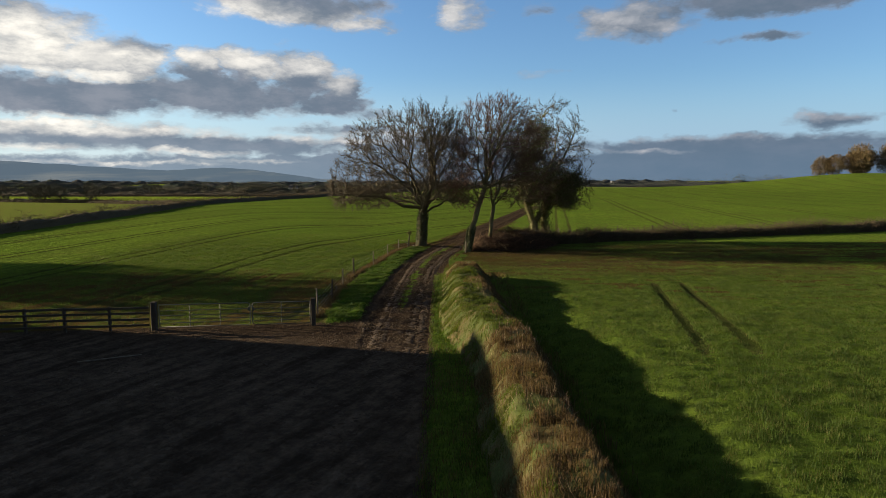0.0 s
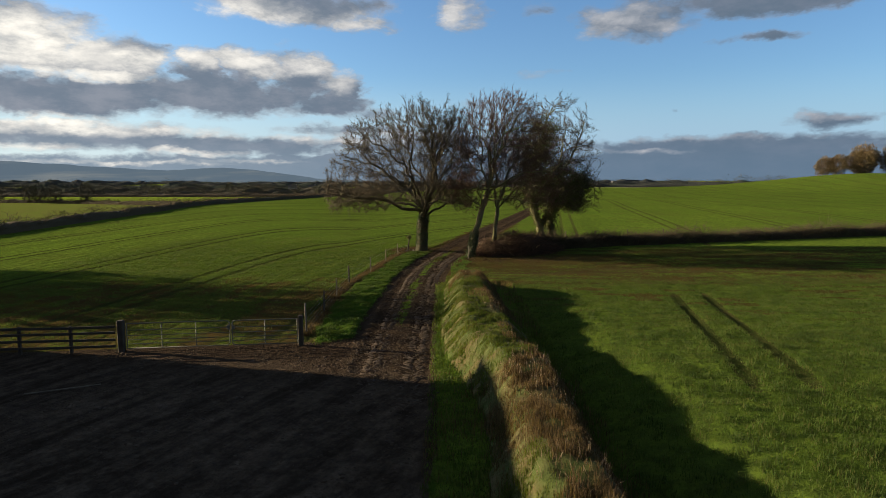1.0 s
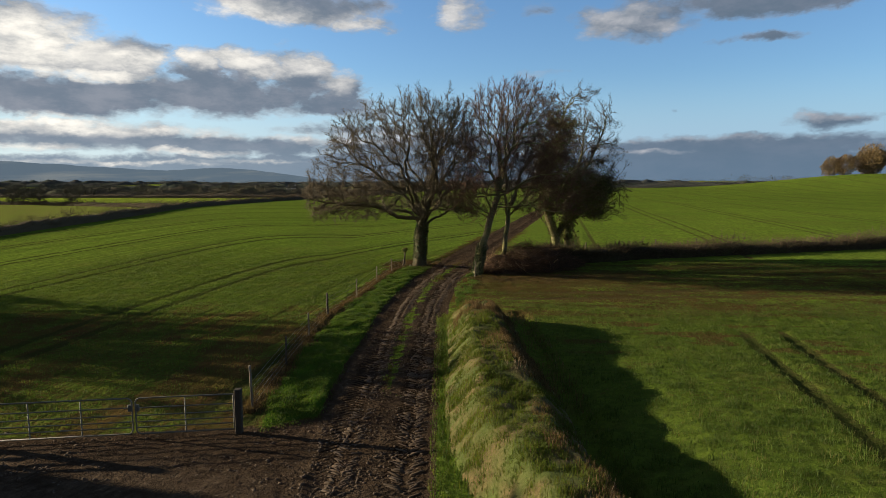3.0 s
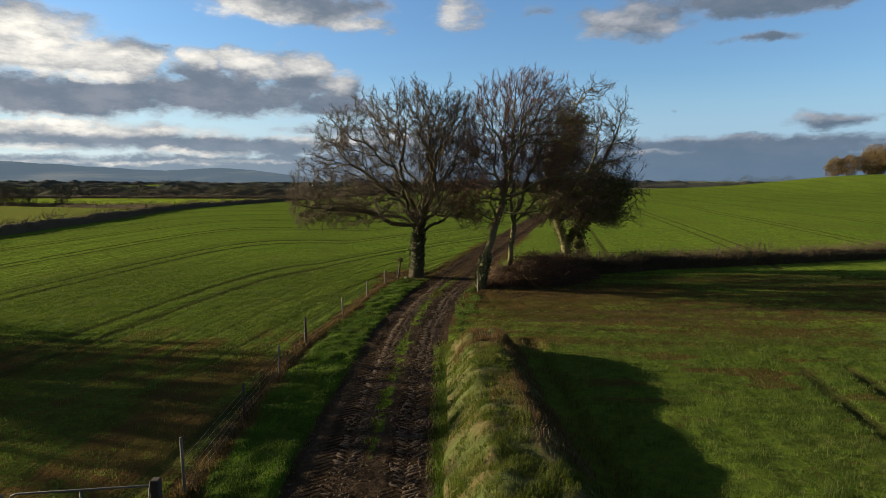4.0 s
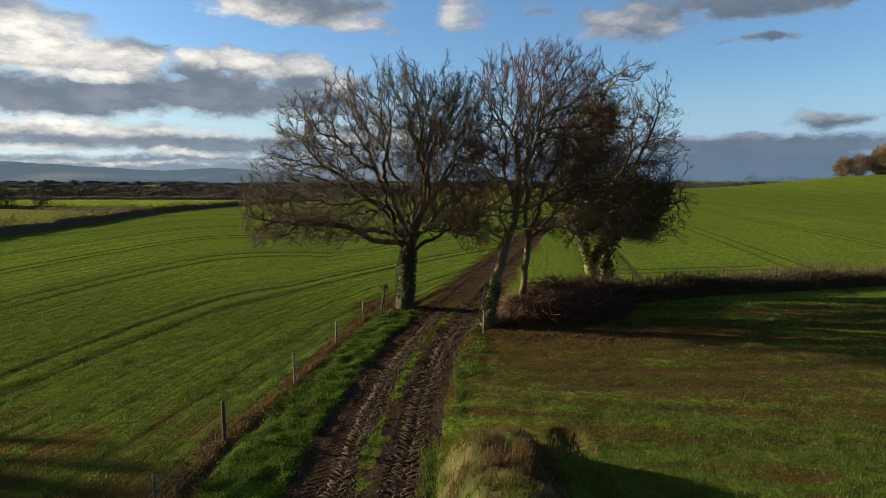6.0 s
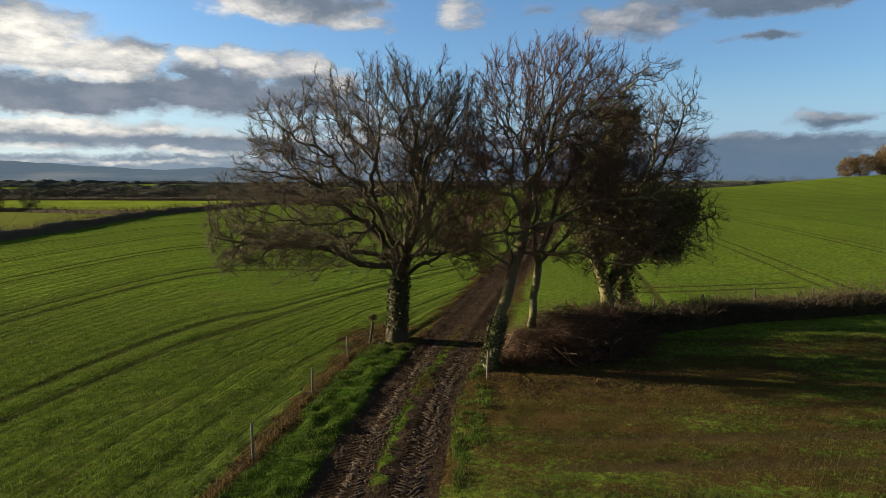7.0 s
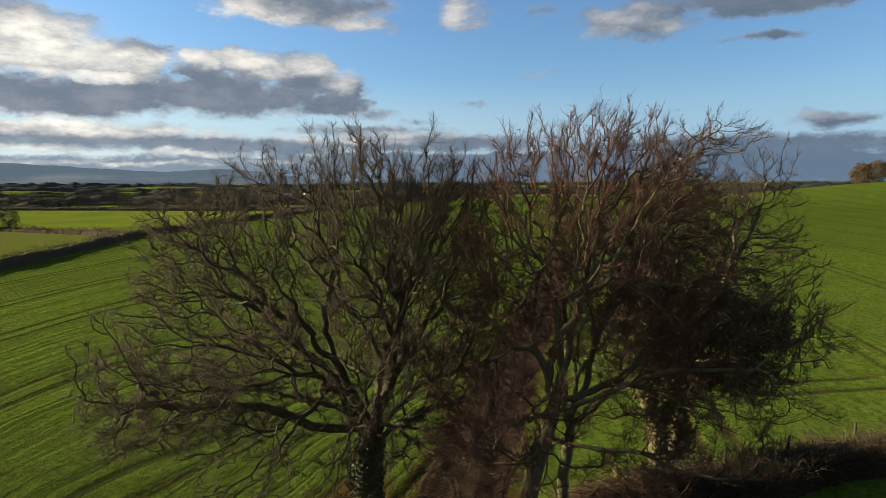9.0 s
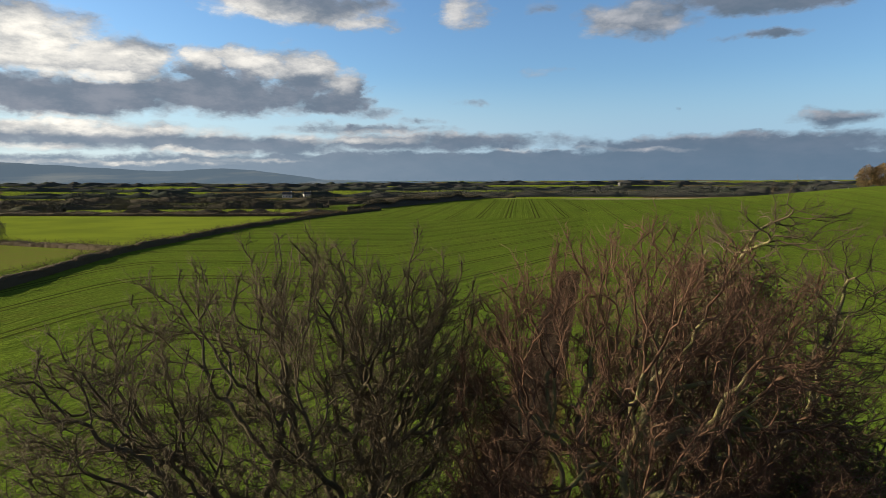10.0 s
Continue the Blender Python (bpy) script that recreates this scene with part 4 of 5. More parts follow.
    ivy_on(tree, p, rad, core, 23000, 0.6, 0.12, IVY, 3, label="dense dark ivy through the crown")
    ivy_on(tree, p, rad, core, 6500, 0.8, 0.10, BROWN_LEAF, 4, "withered_leaf_mass", "brown withered leaves")
    low = np.where((p[:, 2] < 5.2) & (rad > 0.11))[0]
    ivy_on(tree, p, rad, low, 4200, 0.2, 0.11, IVY, 6, label="dark ivy up the stems")
    second = empty("ivy_stem_tree", (11.7, 72.6, float(land(11.7, 72.6))), "second ivy-covered stem close beside the ivy tree", "tree")
    tube_part("trunk", [(0, 0, -.3), (.3, 0, 1.5), (.4, .1, 3.4), (.9, .2, 6.0)], [.32, .26, .22, .1], BARK, second, 9)
    r = np.random.default_rng(5)
    c = np.stack([.4 + r.normal(0, .35, 2500), r.normal(0, .35, 2500), .3 + 5 * r.random(2500)], -1)
    v, f = leaf_quads(c, np.full(2500, .14), r)
    mesh_object("ivy", v, f, IVY, second)


IVY_PALE = material("pale_ivy_leaf", 0.6, island((.026, .044, .014), (.055, .078, .026), (.085, .092, .042)), None, 0.2)
grown_trees()


# ---- hedges, brash ----
def hedge(name, path, height, thick, n, twig, seed, label, flail=0.25, lead=HEDGE_TWIG, lush=1.0, core_mat=None):
    """A cut hedge on its low bank: a solid lumpy core sheet and thousands of twigs."""
    r = np.random.default_rng(seed)
    path = np.array(path, float)
    seg = np.linalg.norm(np.diff(path, axis=0), axis=1)
    s = np.concatenate([[0], np.cumsum(seg)])
    along = lambda t: np.stack([np.interp(t, s, path[:, 0]), np.interp(t, s, path[:, 1])], -1)
    thing = empty(name, (*path[0], float(land(*path[0]))), label, "hedge", kind="structure")
    o = np.array(thing.location)
    # core
    t = np.arange(0, s[-1], max(0.6, s[-1] / 260))
    c = along(t)
    d = unit(np.gradient(c, axis=0))
    nrm = np.stack([-d[:, 1], d[:, 0]], -1)
    prof = [(-.62, -.25), (-.5, .3), (-.36, .55), (-.1, .68), (.2, .64), (.42, .5), (.55, .25), (.62, -.25)]
    vs = []
    for a, b in prof:
        xy = c + nrm * (a * thick * (0.85 + 0.3 * r.random(len(t))))[:, None]
        hh = height * (0.75 + 0.5 * wander(c[:, 0] + a * 3, c[:, 1], 0.35))
        vs.append(np.concatenate([xy, (land(c[:, 0], c[:, 1]) + b * hh + 0.05 * r.normal(size=len(t)))[:, None]], 1))
    v = np.stack(vs, 1)
    k = len(prof)
    i, j = np.meshgrid(np.arange(len(t) - 1), np.arange(k - 1), indexing="ij")
    a = i * k + j
    mesh_object("core", v.reshape(-1, 3) - o, np.stack([a, a + 1, a + 1 + k, a + k], -1).reshape(-1, 4), core_mat or lead, thing)
    t = r.random(n) ** (1 / lush) * s[-1]
    c = along(t)
    dd = unit(along(t + 0.5) - along(t - 0.5))
    nn = np.stack([-dd[:, 1], dd[:, 0]], -1)
    q = (r.random(n) - 0.5)
    hh = height * (0.7 + 0.6 * wander(c[:, 0], c[:, 1], 0.21, 2)) * (0.45 + 0.6 * wander(c[:, 0] + q * 6, c[:, 1], 0.35) + 0.6 * wander(c[:, 0] * 1.0, c[:, 1] + q * 4, 1.1, 1) ** 2)
    xy = c + nn * (q * thick * 1.1)[:, None]
    z = land(xy[:, 0], xy[:, 1]) + r.random(n) * hh * (1 - 1.2 * q * q)
    st = np.concatenate([xy, z[:, None]], 1) - o
    dr = unit(np.concatenate([nn * q[:, None] * 1.2, np.full((n, 1), 0.5)], 1) + r.normal(0, 0.55, (n, 3)))
    sticks("brushwood", st, dr, flail * (0.5 + r.random(n)) * 2, twig * (0.6 + 0.8 * r.random(n)), lead, "", "", parent=thing)
    return thing


RIGHT_HEDGE = [(9.0, 68.2), (13, 69.6), (19, 71.8), (30, 74.2), (46, 77.5), (64, 81), (95, 88), (150, 101)]
hedge("hedge", RIGHT_HEDGE, 1.5, 2.2, 24000, 0.018, 31, "low leafless field hedge on an earth bank", 0.36, lush=0.55, core_mat=HEDGE_CORE)


def brash_pile():
    r = np.random.default_rng(41)
    pile = empty("brash_pile", (7.2, 65.6, float(land(7.2, 65.6))), "heap of cut branches and brambles at the foot of the trees", "brush pile")
    n = 8500
    a, k = r.random(n) * 2 * np.pi, np.sqrt(r.random(n))
    lobe = 0.8 + 0.45 * wander(np.cos(a) * 1.5 + 5, np.sin(a) * 1.5 + 5, 1.0)
    p, q = np.cos(a) * k * 5.3 * lobe, np.sin(a) * k * 3.0 * lobe
    x, y = p * .78 - q * .62, p * .62 + q * .78
    top = (.7 + .8 * wander(x + 9, y + 9, .7)) * 1.6 * (1 - k ** 2) + 0.25
    st = np.stack([x, y, r.random(n) * top], -1)
    dr = unit(np.stack([np.cos(a) * .3, np.sin(a) * .3, np.full(n, .1)], -1) + r.normal(0, 0.7, (n, 3)) * np.array([1, 1, .55]))
    st -= dr * 0.3
    sticks("brushwood", st, dr, 0.5 + 1.2 * r.random(n), 0.008 + 0.02 * r.random(n) ** 3, BROWN_TWIG, "", "", parent=pile)
    n = 130
    a, k = r.random(n) * 2 * np.pi, np.sqrt(r.random(n))
    p, q = np.cos(a) * k * 5.2, np.sin(a) * k * 2.8
    st = np.stack([p * .78 - q * .62, p * .62 + q * .78, .3 + 1.3 * (1 - k ** 2) * r.random(n) + .3], -1)
    dr = unit(r.normal(0, 1, (n, 3)) * np.array([1, 1, .45]) + np.array([0, 0, .15]))
    sticks("pale_brushwood", st - dr * .6, dr, .9 + 1.5 * r.random(n), .012 + .016 * r.random(n) ** 2, PALE_STICK, "", "", parent=pile)
    xs = np.linspace(-4.6, 4.6, 25)
    gx, gy = np.meshgrid(xs, xs, indexing="ij")
    kk = np.hypot((gx * .78 + gy * .62) / 5.0, (-gx * .62 + gy * .78) / 2.7)
    gz = 1.05 * np.clip(1 - kk ** 2, -0.2, 1) + 0.3 * (wander(gx, gy, 1.1) - 0.5) - 0.15
    q = np.arange(625).reshape(25, 25)
    mesh_object("mound", np.stack([gx, gy, gz], -1).reshape(-1, 3), np.stack([q[:-1, :-1], q[1:, :-1], q[1:, 1:], q[:-1, 1:]], -1).reshape(-1, 4), HEAP_EARTH, pile, "", True)
    for sx, sy, sz, dx, dy, dz, ln, w in ((-1.5, -1.6, .95, .9, -.1, .12, 1.0, .06), (.9, .4, 1.25, .5, .3, -.3, .9, .05), (2.0, -1.4, .6, .5, -.4, .5, .6, .06)):
        tube_part("cut_branch", [(sx, sy, sz), (sx + dx * ln * .5, sy + dy * ln * .5, sz + dz * ln * .5 + .05), (sx + dx * ln, sy + dy * ln, sz + dz * ln)], [w, w * .9, w * .7], FRESH_WOOD, pile, 7, "pale freshly cut branch")
    stump = empty("broken_stump", (8.3, 69.6, float(land(8.3, 69.6)) + 0.9), "splintered pale stump standing in the hedge bank", "stump")
    tube_part("stem", [(0, 0, -1.0), (0, 0, .1), (-.12, 0, .45)], [.2, .18, .1], MOSSY_BARK, stump, 8)
    h = Heap()
    for k in range(5):
        h.tube([(-.12 + .05 * k - .1, 0, .3), (-.25 + .07 * k, .02 * k, .75 - .08 * k)], [.06, .012], 5, True)
    h.make("splinters", FRESH_WOOD, stump, "pale torn wood")


PALE_STICK = material("pale_stick", 0.85, island((.16, .11, .07), (.25, .18, .115), (.11, .075, .05)), None, 0.15)
BROWN_TWIG = material("brash_twig", 0.9, island((.085, .050, .032), (.13, .08, .052), (.05, .036, .025)), None, 0.1)
HEAP_EARTH = material("leafy_earth", 0.95, two_scale((.05, .035, .022), (.08, .052, .03), 1.0, 7.0), lambda n, w: (n.noise(w, 9.0, 5.0), 0.06), 0.1)
brash_pile()


# ---- fences and gates ----
def post(parent, x, y, h, w, mat, name="post", lean=(0, 0), round_post=False):
    z = float(ground_z(np.array([x]), np.array([y]))[0])
    o = Vector(parent.location)
    a, b = Vector((x, y, z - .35)) - o, Vector((x + lean[0], y + lean[1], z + h)) - o
    if round_post:
        return tube_part(name, [a, (a + b) / 2, b], [w / 2, w / 2, w / 2 * .92], mat, parent, 8)
    bm = bmesh.new()
    bm_box(bm, (-w / 2, -w / 2, 0), (w / 2, w / 2, (b - a).length), w * .1)
    for v in bm.verts:
        v.co += a + Vector((lean[0], lean[1], 0)) * (v.co.z / (b - a).length)
    return part(name, bm, mat, parent)


def gz1(x, y):
    return float(ground_z(np.array([float(x)]), np.array([float(y)]))[0])


def build_rail_fence():
    fence = empty("rail_fence", (-14.7, 29.4, gz1(-14.7, 29.4)), "dark timber post and rail fence along the yard", "fence")
    o = Vector(fence.location)
    xs = [-31.2, -29.0, -26.8, -24.6, -22.4, -20.1, -18.35, -16.3, -14.45]
    for i, x in enumerate(xs[:-1]):
        post(fence, x, GATE_LINE(x), 1.22, .12, DARK_TIMBER, lean=(random.uniform(-.02, .02), 0))
    for a, b in zip(xs[:-1], xs[1:]):
        for h in (.28, .58, .88, 1.14):
            bm = bmesh.new()
            p, q = Vector((a, GATE_LINE(a) - .085, gz1(a, GATE_LINE(a)) + h)) - o, Vector((b, GATE_LINE(b) - .085, gz1(b, GATE_LINE(b)) + h + random.uniform(-.015, .015))) - o
            bm_box(bm, (0, -.02, -.055), ((q - p).length, .02, .055), .006)
            bm.transform(Matrix.Translation(p) @ (q - p).to_track_quat("X", "Z").to_matrix().to_4x4())
            part("rail", bm, DARK_TIMBER, fence)


def build_gate(x0, x1, latch_right, label):
    y0, y1 = GATE_LINE(x0) + .05, GATE_LINE(x1) + .05
    z = max(gz1(x0, y0), gz1(x1, y1)) + .1
    gate = empty("field_gate", (x0, y0, z), label, "gate", "yard gates")
    d = Vector((x1 - x0, y1 - y0, 0))
    L = d.length
    d.normalize()
    H = 1.12
    P = lambda s, h: d * s + Vector((0, 0, h))
    rr = .13
    ring = [P(0, 0), P(0, H)] if latch_right else [P(L, 0), P(L, H)]
    # outer frame with the latch corners bent round
    if latch_right:
        path = [P(0, H), P(L - rr, H), P(L - rr * .3, H - rr * .3), P(L, H - rr), P(L, rr), P(L - rr * .3, rr * .3), P(L - rr, 0), P(0, 0)]
    else:
        path = [P(L, H), P(rr, H), P(rr * .3, H - rr * .3), P(0, H - rr), P(0, rr), P(rr * .3, rr * .3), P(rr, 0), P(L, 0)]
    tube_part("gate_frame", path, .024, STEEL, gate)
    tube_part("hinge_stile", ring, .026, STEEL, gate)
    for h in (.2, .38, .58, .82):
        tube_part("gate_rail", [P(.02, h), P(L - .02, h)], .018, STEEL, gate, 6)
    for k in ((1 / 3, 2 / 3) if L > 4 else (.5,)):
        tube_part("upright", [P(L * k, 0), P(L * k, H)], .02, STEEL, gate, 6)
    e = L - .05 if latch_right else .05
    bm = bmesh.new()
    bm_box(bm, (-.06, -.05, -.1), (.06, .03, .1), .012)
    bm.transform(Matrix.Translation(P(e, .82)))
    part("latch", bm, STEEL, gate, "pale steel latch plate")


def build_wire_fence():
    line = [(-6.75, 32.3), (-6.9, 37.3), (-7.0, 42.2), (-6.9, 46.7), (-6.0, 52.2), (-5.35, 58.2), (-4.62, 63.5), (-3.75, 66.9)]
    fence = empty("wire_fence", (line[0][0], line[0][1], gz1(*line[0])), "wire stock fence on slim weathered stakes beside the verge", "fence")
    o = Vector(fence.location)
    hs = [1.55, 1.25, 1.2, 1.3, 1.22, 1.15, 1.1, .6]
    for i, (x, y) in enumerate(line):
        post(fence, x, y, hs[i], .09 if i not in (3,) else .13, TIMBER if i not in (1, 3) else DARK_TIMBER, "stake", (random.uniform(-.05, .05), random.uniform(-.03, .03)), True)
    for h in (.15, .35, .55, .78, 1.0):
        tube_part("wire", [Vector((x, y, gz1(x, y) + min(h, hs[i] - .1))) - o for i, (x, y) in enumerate(line)], .004, WIRE, fence, 4)


build_rail_fence()
gp = empty("gate_post", (-14.25, GATE_LINE(-14.25), gz1(-14.25, 29.5)), "stout weathered timber gate post", "post", "gate posts")
post(gp, -14.25, GATE_LINE(-14.25), 1.42, .25, DARK_TIMBER, "timber")
gp = empty("gate_post", (-6.62, GATE_LINE(-6.62), gz1(-6.62, 30.5)), "stout weathered timber gate post", "post", "gate posts")
post(gp, -6.62, GATE_LINE(-6.62), 1.4, .2, DARK_TIMBER, "timber")
build_gate(-14.05, -9.72, True, "long galvanised steel field gate, closed")
build_gate(-9.62, -6.78, False, "short galvanised steel field gate, closed")
build_wire_fence()


# ---- distance: hedges, woods, houses, hills ----
# Far twigs with the blue-grey haze of distance mixed into their colour.
HAZED_WOOD = material("hazed_woodland_twig", 1.0, island((.052, .056, .056), (.066, .067, .064), (.050, .060, .050)), None, 0.0)


def far_tree_arrays(r, x, y, h, w, n, stick=1.0):
    """Twig sprays of one far tree: thin slivers that fan out in a lumpy crown."""
    z = float(land(x, y))
    d = unit(r.normal(0, 1, (n, 3)))
    lump = 0.75 + 0.5 * wander(np.arctan2(d[:, 1], d[:, 0]) * 1.6 + x, d[:, 2] * 2.5 + y, 1.0)
    c = np.array([x, y, z + h * .53]) + d * np.array([w, w, h * .5]) * ((.35 + .65 * r.random(n) ** .5) * lump)[:, None]
    out = unit(d + r.normal(0, .4, (n, 3)) + np.array([0, 0, .4]))
    side = unit(np.cross(out, r.normal(0, 1, (n, 3))))
    ln = (h * .055 * (.6 + r.random(n)) * stick)[:, None]
    wd = (h * .012 * (.6 + r.random(n)) * stick)[:, None]
    v = np.stack([c - out * ln, c + side * wd, c + out * ln, c - side * wd], 1)
    return v.reshape(-1, 3), np.arange(n * 4).reshape(n, 4)


def far_tree(x, y, h, w, n, mat, label, seed, group="", stick=1.0, lean=0.0):
    r = np.random.default_rng(seed)
    z = float(land(x, y))
    tree = empty("field_tree", (x, y, z), label, "tree", group)
    v, f = far_tree_arrays(r, x, y, h, w, n, stick)
    v = v - np.array([x, y, z])
    v[:, 0] += lean * v[:, 2]
    mesh_object("crown", v, f, mat, tree)
    hp = Heap()
    hp.tube([(0, 0, -.4), (.05 * h * lean, 0, h * .2), (lean * h * .4, 0, h * .45)], [h * .035, h * .026, h * .016], 7)
    for k in range(9):
        a = k * 2.4
        q = np.array([math.cos(a) * w * .7, math.sin(a) * w * .7, h * (.55 + .3 * r.random())])
        hp.tube([(lean * h * .2, 0, h * (.18 + .02 * k)), q * .5 + np.array([0, 0, h * .1]), q], [h * .014, h * .01, h * .004], 5)
    hp.make("trunk", BARK, tree, "", True)
    return tree


def wood(name, belts, label, mat, seed):
    """Far belts of leafless trees in one mesh: slivers of twig under an uneven treetop line."""
    r = np.random.default_rng(seed)
    hp = Heap()
    for x0, y0, x1, y1, n, h, deep in belts:
        n = int(n * 2.1)
        k = r.random(n)
        length = math.hypot(x1 - x0, y1 - y0)
        lat = r.normal(0, deep, n)
        x, y = x0 + (x1 - x0) * k + lat * .5, y0 + (y1 - y0) * k + lat
        crown_line = .18 + .95 * wander(k * length / (h * 1.3), lat / (h * 1.5) + 3, 1.0) ** 1.3 * (.55 + .9 * wander(k * length / (h * 7), lat * 0 + seed, 1.0, 1))
        z = land(x, y) + h * crown_line * r.random(n) ** .6 * 1.02
        c = np.stack([x, y, z], -1)
        out = unit(r.normal(0, .55, (n, 3)) + np.array([0, 0, .5]))
        side = unit(np.cross(out, r.normal(0, 1, (n, 3))))
        ln = (h * .055 * (.5 + r.random(n)))[:, None]
        wd = (h * .016 * (.5 + r.random(n)))[:, None]
        for shift in (-.8, 0., .8):
            kk = np.linspace(0, 1, max(20, int(length / (h * .5))))
            px, py = x0 + (x1 - x0) * kk + shift * deep * .5, y0 + (y1 - y0) * kk + shift * deep
            line = .25 + .75 * wander(kk * length / (h * 1.3), kk * 0 + shift * deep / (h * 1.5) + 3, 1.0) ** 1.3 * (.55 + .9 * wander(kk * length / (h * 7), kk * 0 + seed, 1.0, 1))
            g = land(px, py)
            rows = np.concatenate([np.stack([px, py - h * .3, g - .5], -1), np.stack([px, py, g + h * line * .7], -1), np.stack([px, py + h * .3, g - .5], -1)])
            m = len(kk)
            i = np.arange(m - 1)
            hp.add(rows, np.concatenate([np.stack([i, i + 1, i + 1 + m, i + m], -1), np.stack([i + m, i + 1 + m, i + 1 + 2 * m, i + 2 * m], -1)]))
        hp.add(np.stack([c - out * ln, c + side * wd, c + out * ln, c - side * wd], 1).reshape(-1, 3), np.arange(n * 4).reshape(n, 4))
    return tagged(hp.make(name, mat), label, "woodland", kind="stuff")


LEFT_HEDGE = [(-64, 60), (-67, 95), (-73, 138), (-80, 200), (-79, 290), (-66, 360), (-40, 430)]
hedge("hedge", LEFT_HEDGE, 2.2, 3.0, 11000, 0.035, 33, "long dark leafless hedge along the far field side", 0.5, lead=OAK_SPRAY)
hedge("hedge", [(-80, 204), (-100, 214), (-130, 226), (-165, 236), (-215, 250)], 1.8, 3.0, 4000, 0.03, 34, "dark hedge between two far fields", 0.5, lead=OAK_SPRAY)
hedge("hedge", [(-62, 385), (-130, 388), (-220, 400), (-330, 415)], 2.5, 4.0, 4000, 0.05, 35, "dark hedge at the far field end", 0.8)
for k, (x, y, h, w) in enumerate([(-130, 226, 7.5, 3), (-144, 230, 6.5, 2.8), (-151, 232, 7.5, 3.2), (-155.5, 233, 7, 2.6), (-171, 238, 6.5, 3.0)]):
    far_tree(x, y, h, w, 2200, WOODLAND, "small bare hedgerow tree in the far hedge", 60 + k, "far hedgerow trees", 0.55)
for k in range(26):
    x = -95 - 13.5 * k + 9 * math.sin(k * 2.3)
    y = 402 + .22 * (-x - 95) + 22 * math.sin(k * 1.7) + (60 if k % 3 == 0 else 0)
    far_tree(x, y, 6.0 + 3.5 * abs(math.sin(k * 1.13)), 2.8 + 1.8 * abs(math.sin(k * .77)), 1300, WOODLAND, "bare hedgerow tree beyond the far field", 150 + k, "trees beyond the far field", 0.6)
for k, (x, y, h, w) in enumerate([(303, 494, 15, 7), (310, 489, 16, 7.5), (327, 486, 23, 11), (334, 494, 20, 10), (349, 480, 24, 12), (372, 474, 22, 11), (398, 470, 21, 11)]):
    far_tree(x, y, h, w, 6000, RUSSET, "russet wind-shaped tree on the field crest", 80 + k, "trees on the crest", 0.6, 0.12)

wood("woodland", [(-470, 470, -90, 500, 13000, 9, 8), (-60, 440, 30, 570, 7000, 8, 3.5), (-560, 410, -250, 440, 8000, 8.5, 7), (-360, 425, -60, 400, 6000, 5, 2),
                  (-700, 640, 20, 620, 12000, 10, 8), (-150, 560, 60, 580, 5000, 6, 3)], "bare winter woodland beyond the fields", WOODLAND, 91)
wood("woodland", [(20, 640, 520, 600, 11000, 9, 6), (-100, 760, 800, 720, 13000, 13, 14), (-900, 900, 900, 950, 14000, 14, 30), (200, 980, 1200, 950, 9000, 18, 30)],
     "dark far woodland below the skyline", HAZED_WOOD, 92)
wood("woodland", [(-2000, 1500, 2000, 1500, 14000, 16, 80), (-2600, 2300, 2600, 2400, 12000, 22, 150)], "far woods on the horizon, tinted dim blue as haze", HAZED_WOOD, 93)


def farmhouse(x, y, w, d, h, turn, label):
    z = float(land(x, y)) - .3
    house = empty("farmhouse", (x, y, z), label, "house", "far houses")
    house.rotation_euler = (0, 0, turn)
    bm = bmesh.new()
    bm_box(bm, (-w / 2, -d / 2, 0), (w / 2, d / 2, h), .05)
    part("wall", bm, WALLS, house)
    bm = bmesh.new()
    e = .4
    vs = [bm.verts.new(p) for p in ((-w / 2 - e, -d / 2 - e, h), (w / 2 + e, -d / 2 - e, h), (w / 2 + e, d / 2 + e, h), (-w / 2 - e, d / 2 + e, h), (-w / 2 - e, 0, h + d * .45), (w / 2 + e, 0, h + d * .45))]
    for f in ((0, 1, 5, 4), (2, 3, 4, 5), (0, 4, 3), (1, 2, 5), (3, 2, 1, 0)):
        bm.faces.new([vs[i] for i in f])
    roof = part("roof", bm, SLATE, house)
    bm = bmesh.new()
    bm_box(bm, (w / 2 - 1.2, -.5, h + d * .3), (w / 2 - .2, .5, h + d * .45 + 1.2), .04)
    part("chimney", bm, WALLS, roof)
    for k in range(3):
        bm = bmesh.new()
        bm_box(bm, (-w / 3 + k * w / 3 - .6, -d / 2 - .04, h * .3), (-w / 3 + k * w / 3 + .6, -d / 2 + .1, h * .3 + 1.4), .02)
        part("window", bm, GLASS, house)


for x, y, w, turn in ((402, 800, 11, .2), (446, 812, 10, -.3), (462, 825, 11, .5), (500, 820, 11, .1), (640, 830, 10, -.4), (-215, 880, 12, .1), (-190, 890, 10, .3)):
    farmhouse(x, y, w, 8, 4.8, turn, "small white rendered house far across the fields")
tunnel = empty("farm_shed", (440, 730, float(land(440, 730))), "long low pale farm shed across the fields", "shed")
bm = bmesh.new()
bm_box(bm, (-30, -6, -.5), (30, 6, 3.4), .3)
part("wall", bm, POLYTUNNEL, tunnel)
block = empty("tall_building", (560, 1980, float(land(560, 1980))), "dark blocky building on the skyline", "building")
bm = bmesh.new()
bm_box(bm, (-17, -12, -1), (17, 12, 15), .5)
part("wall", bm, SLATE, block)


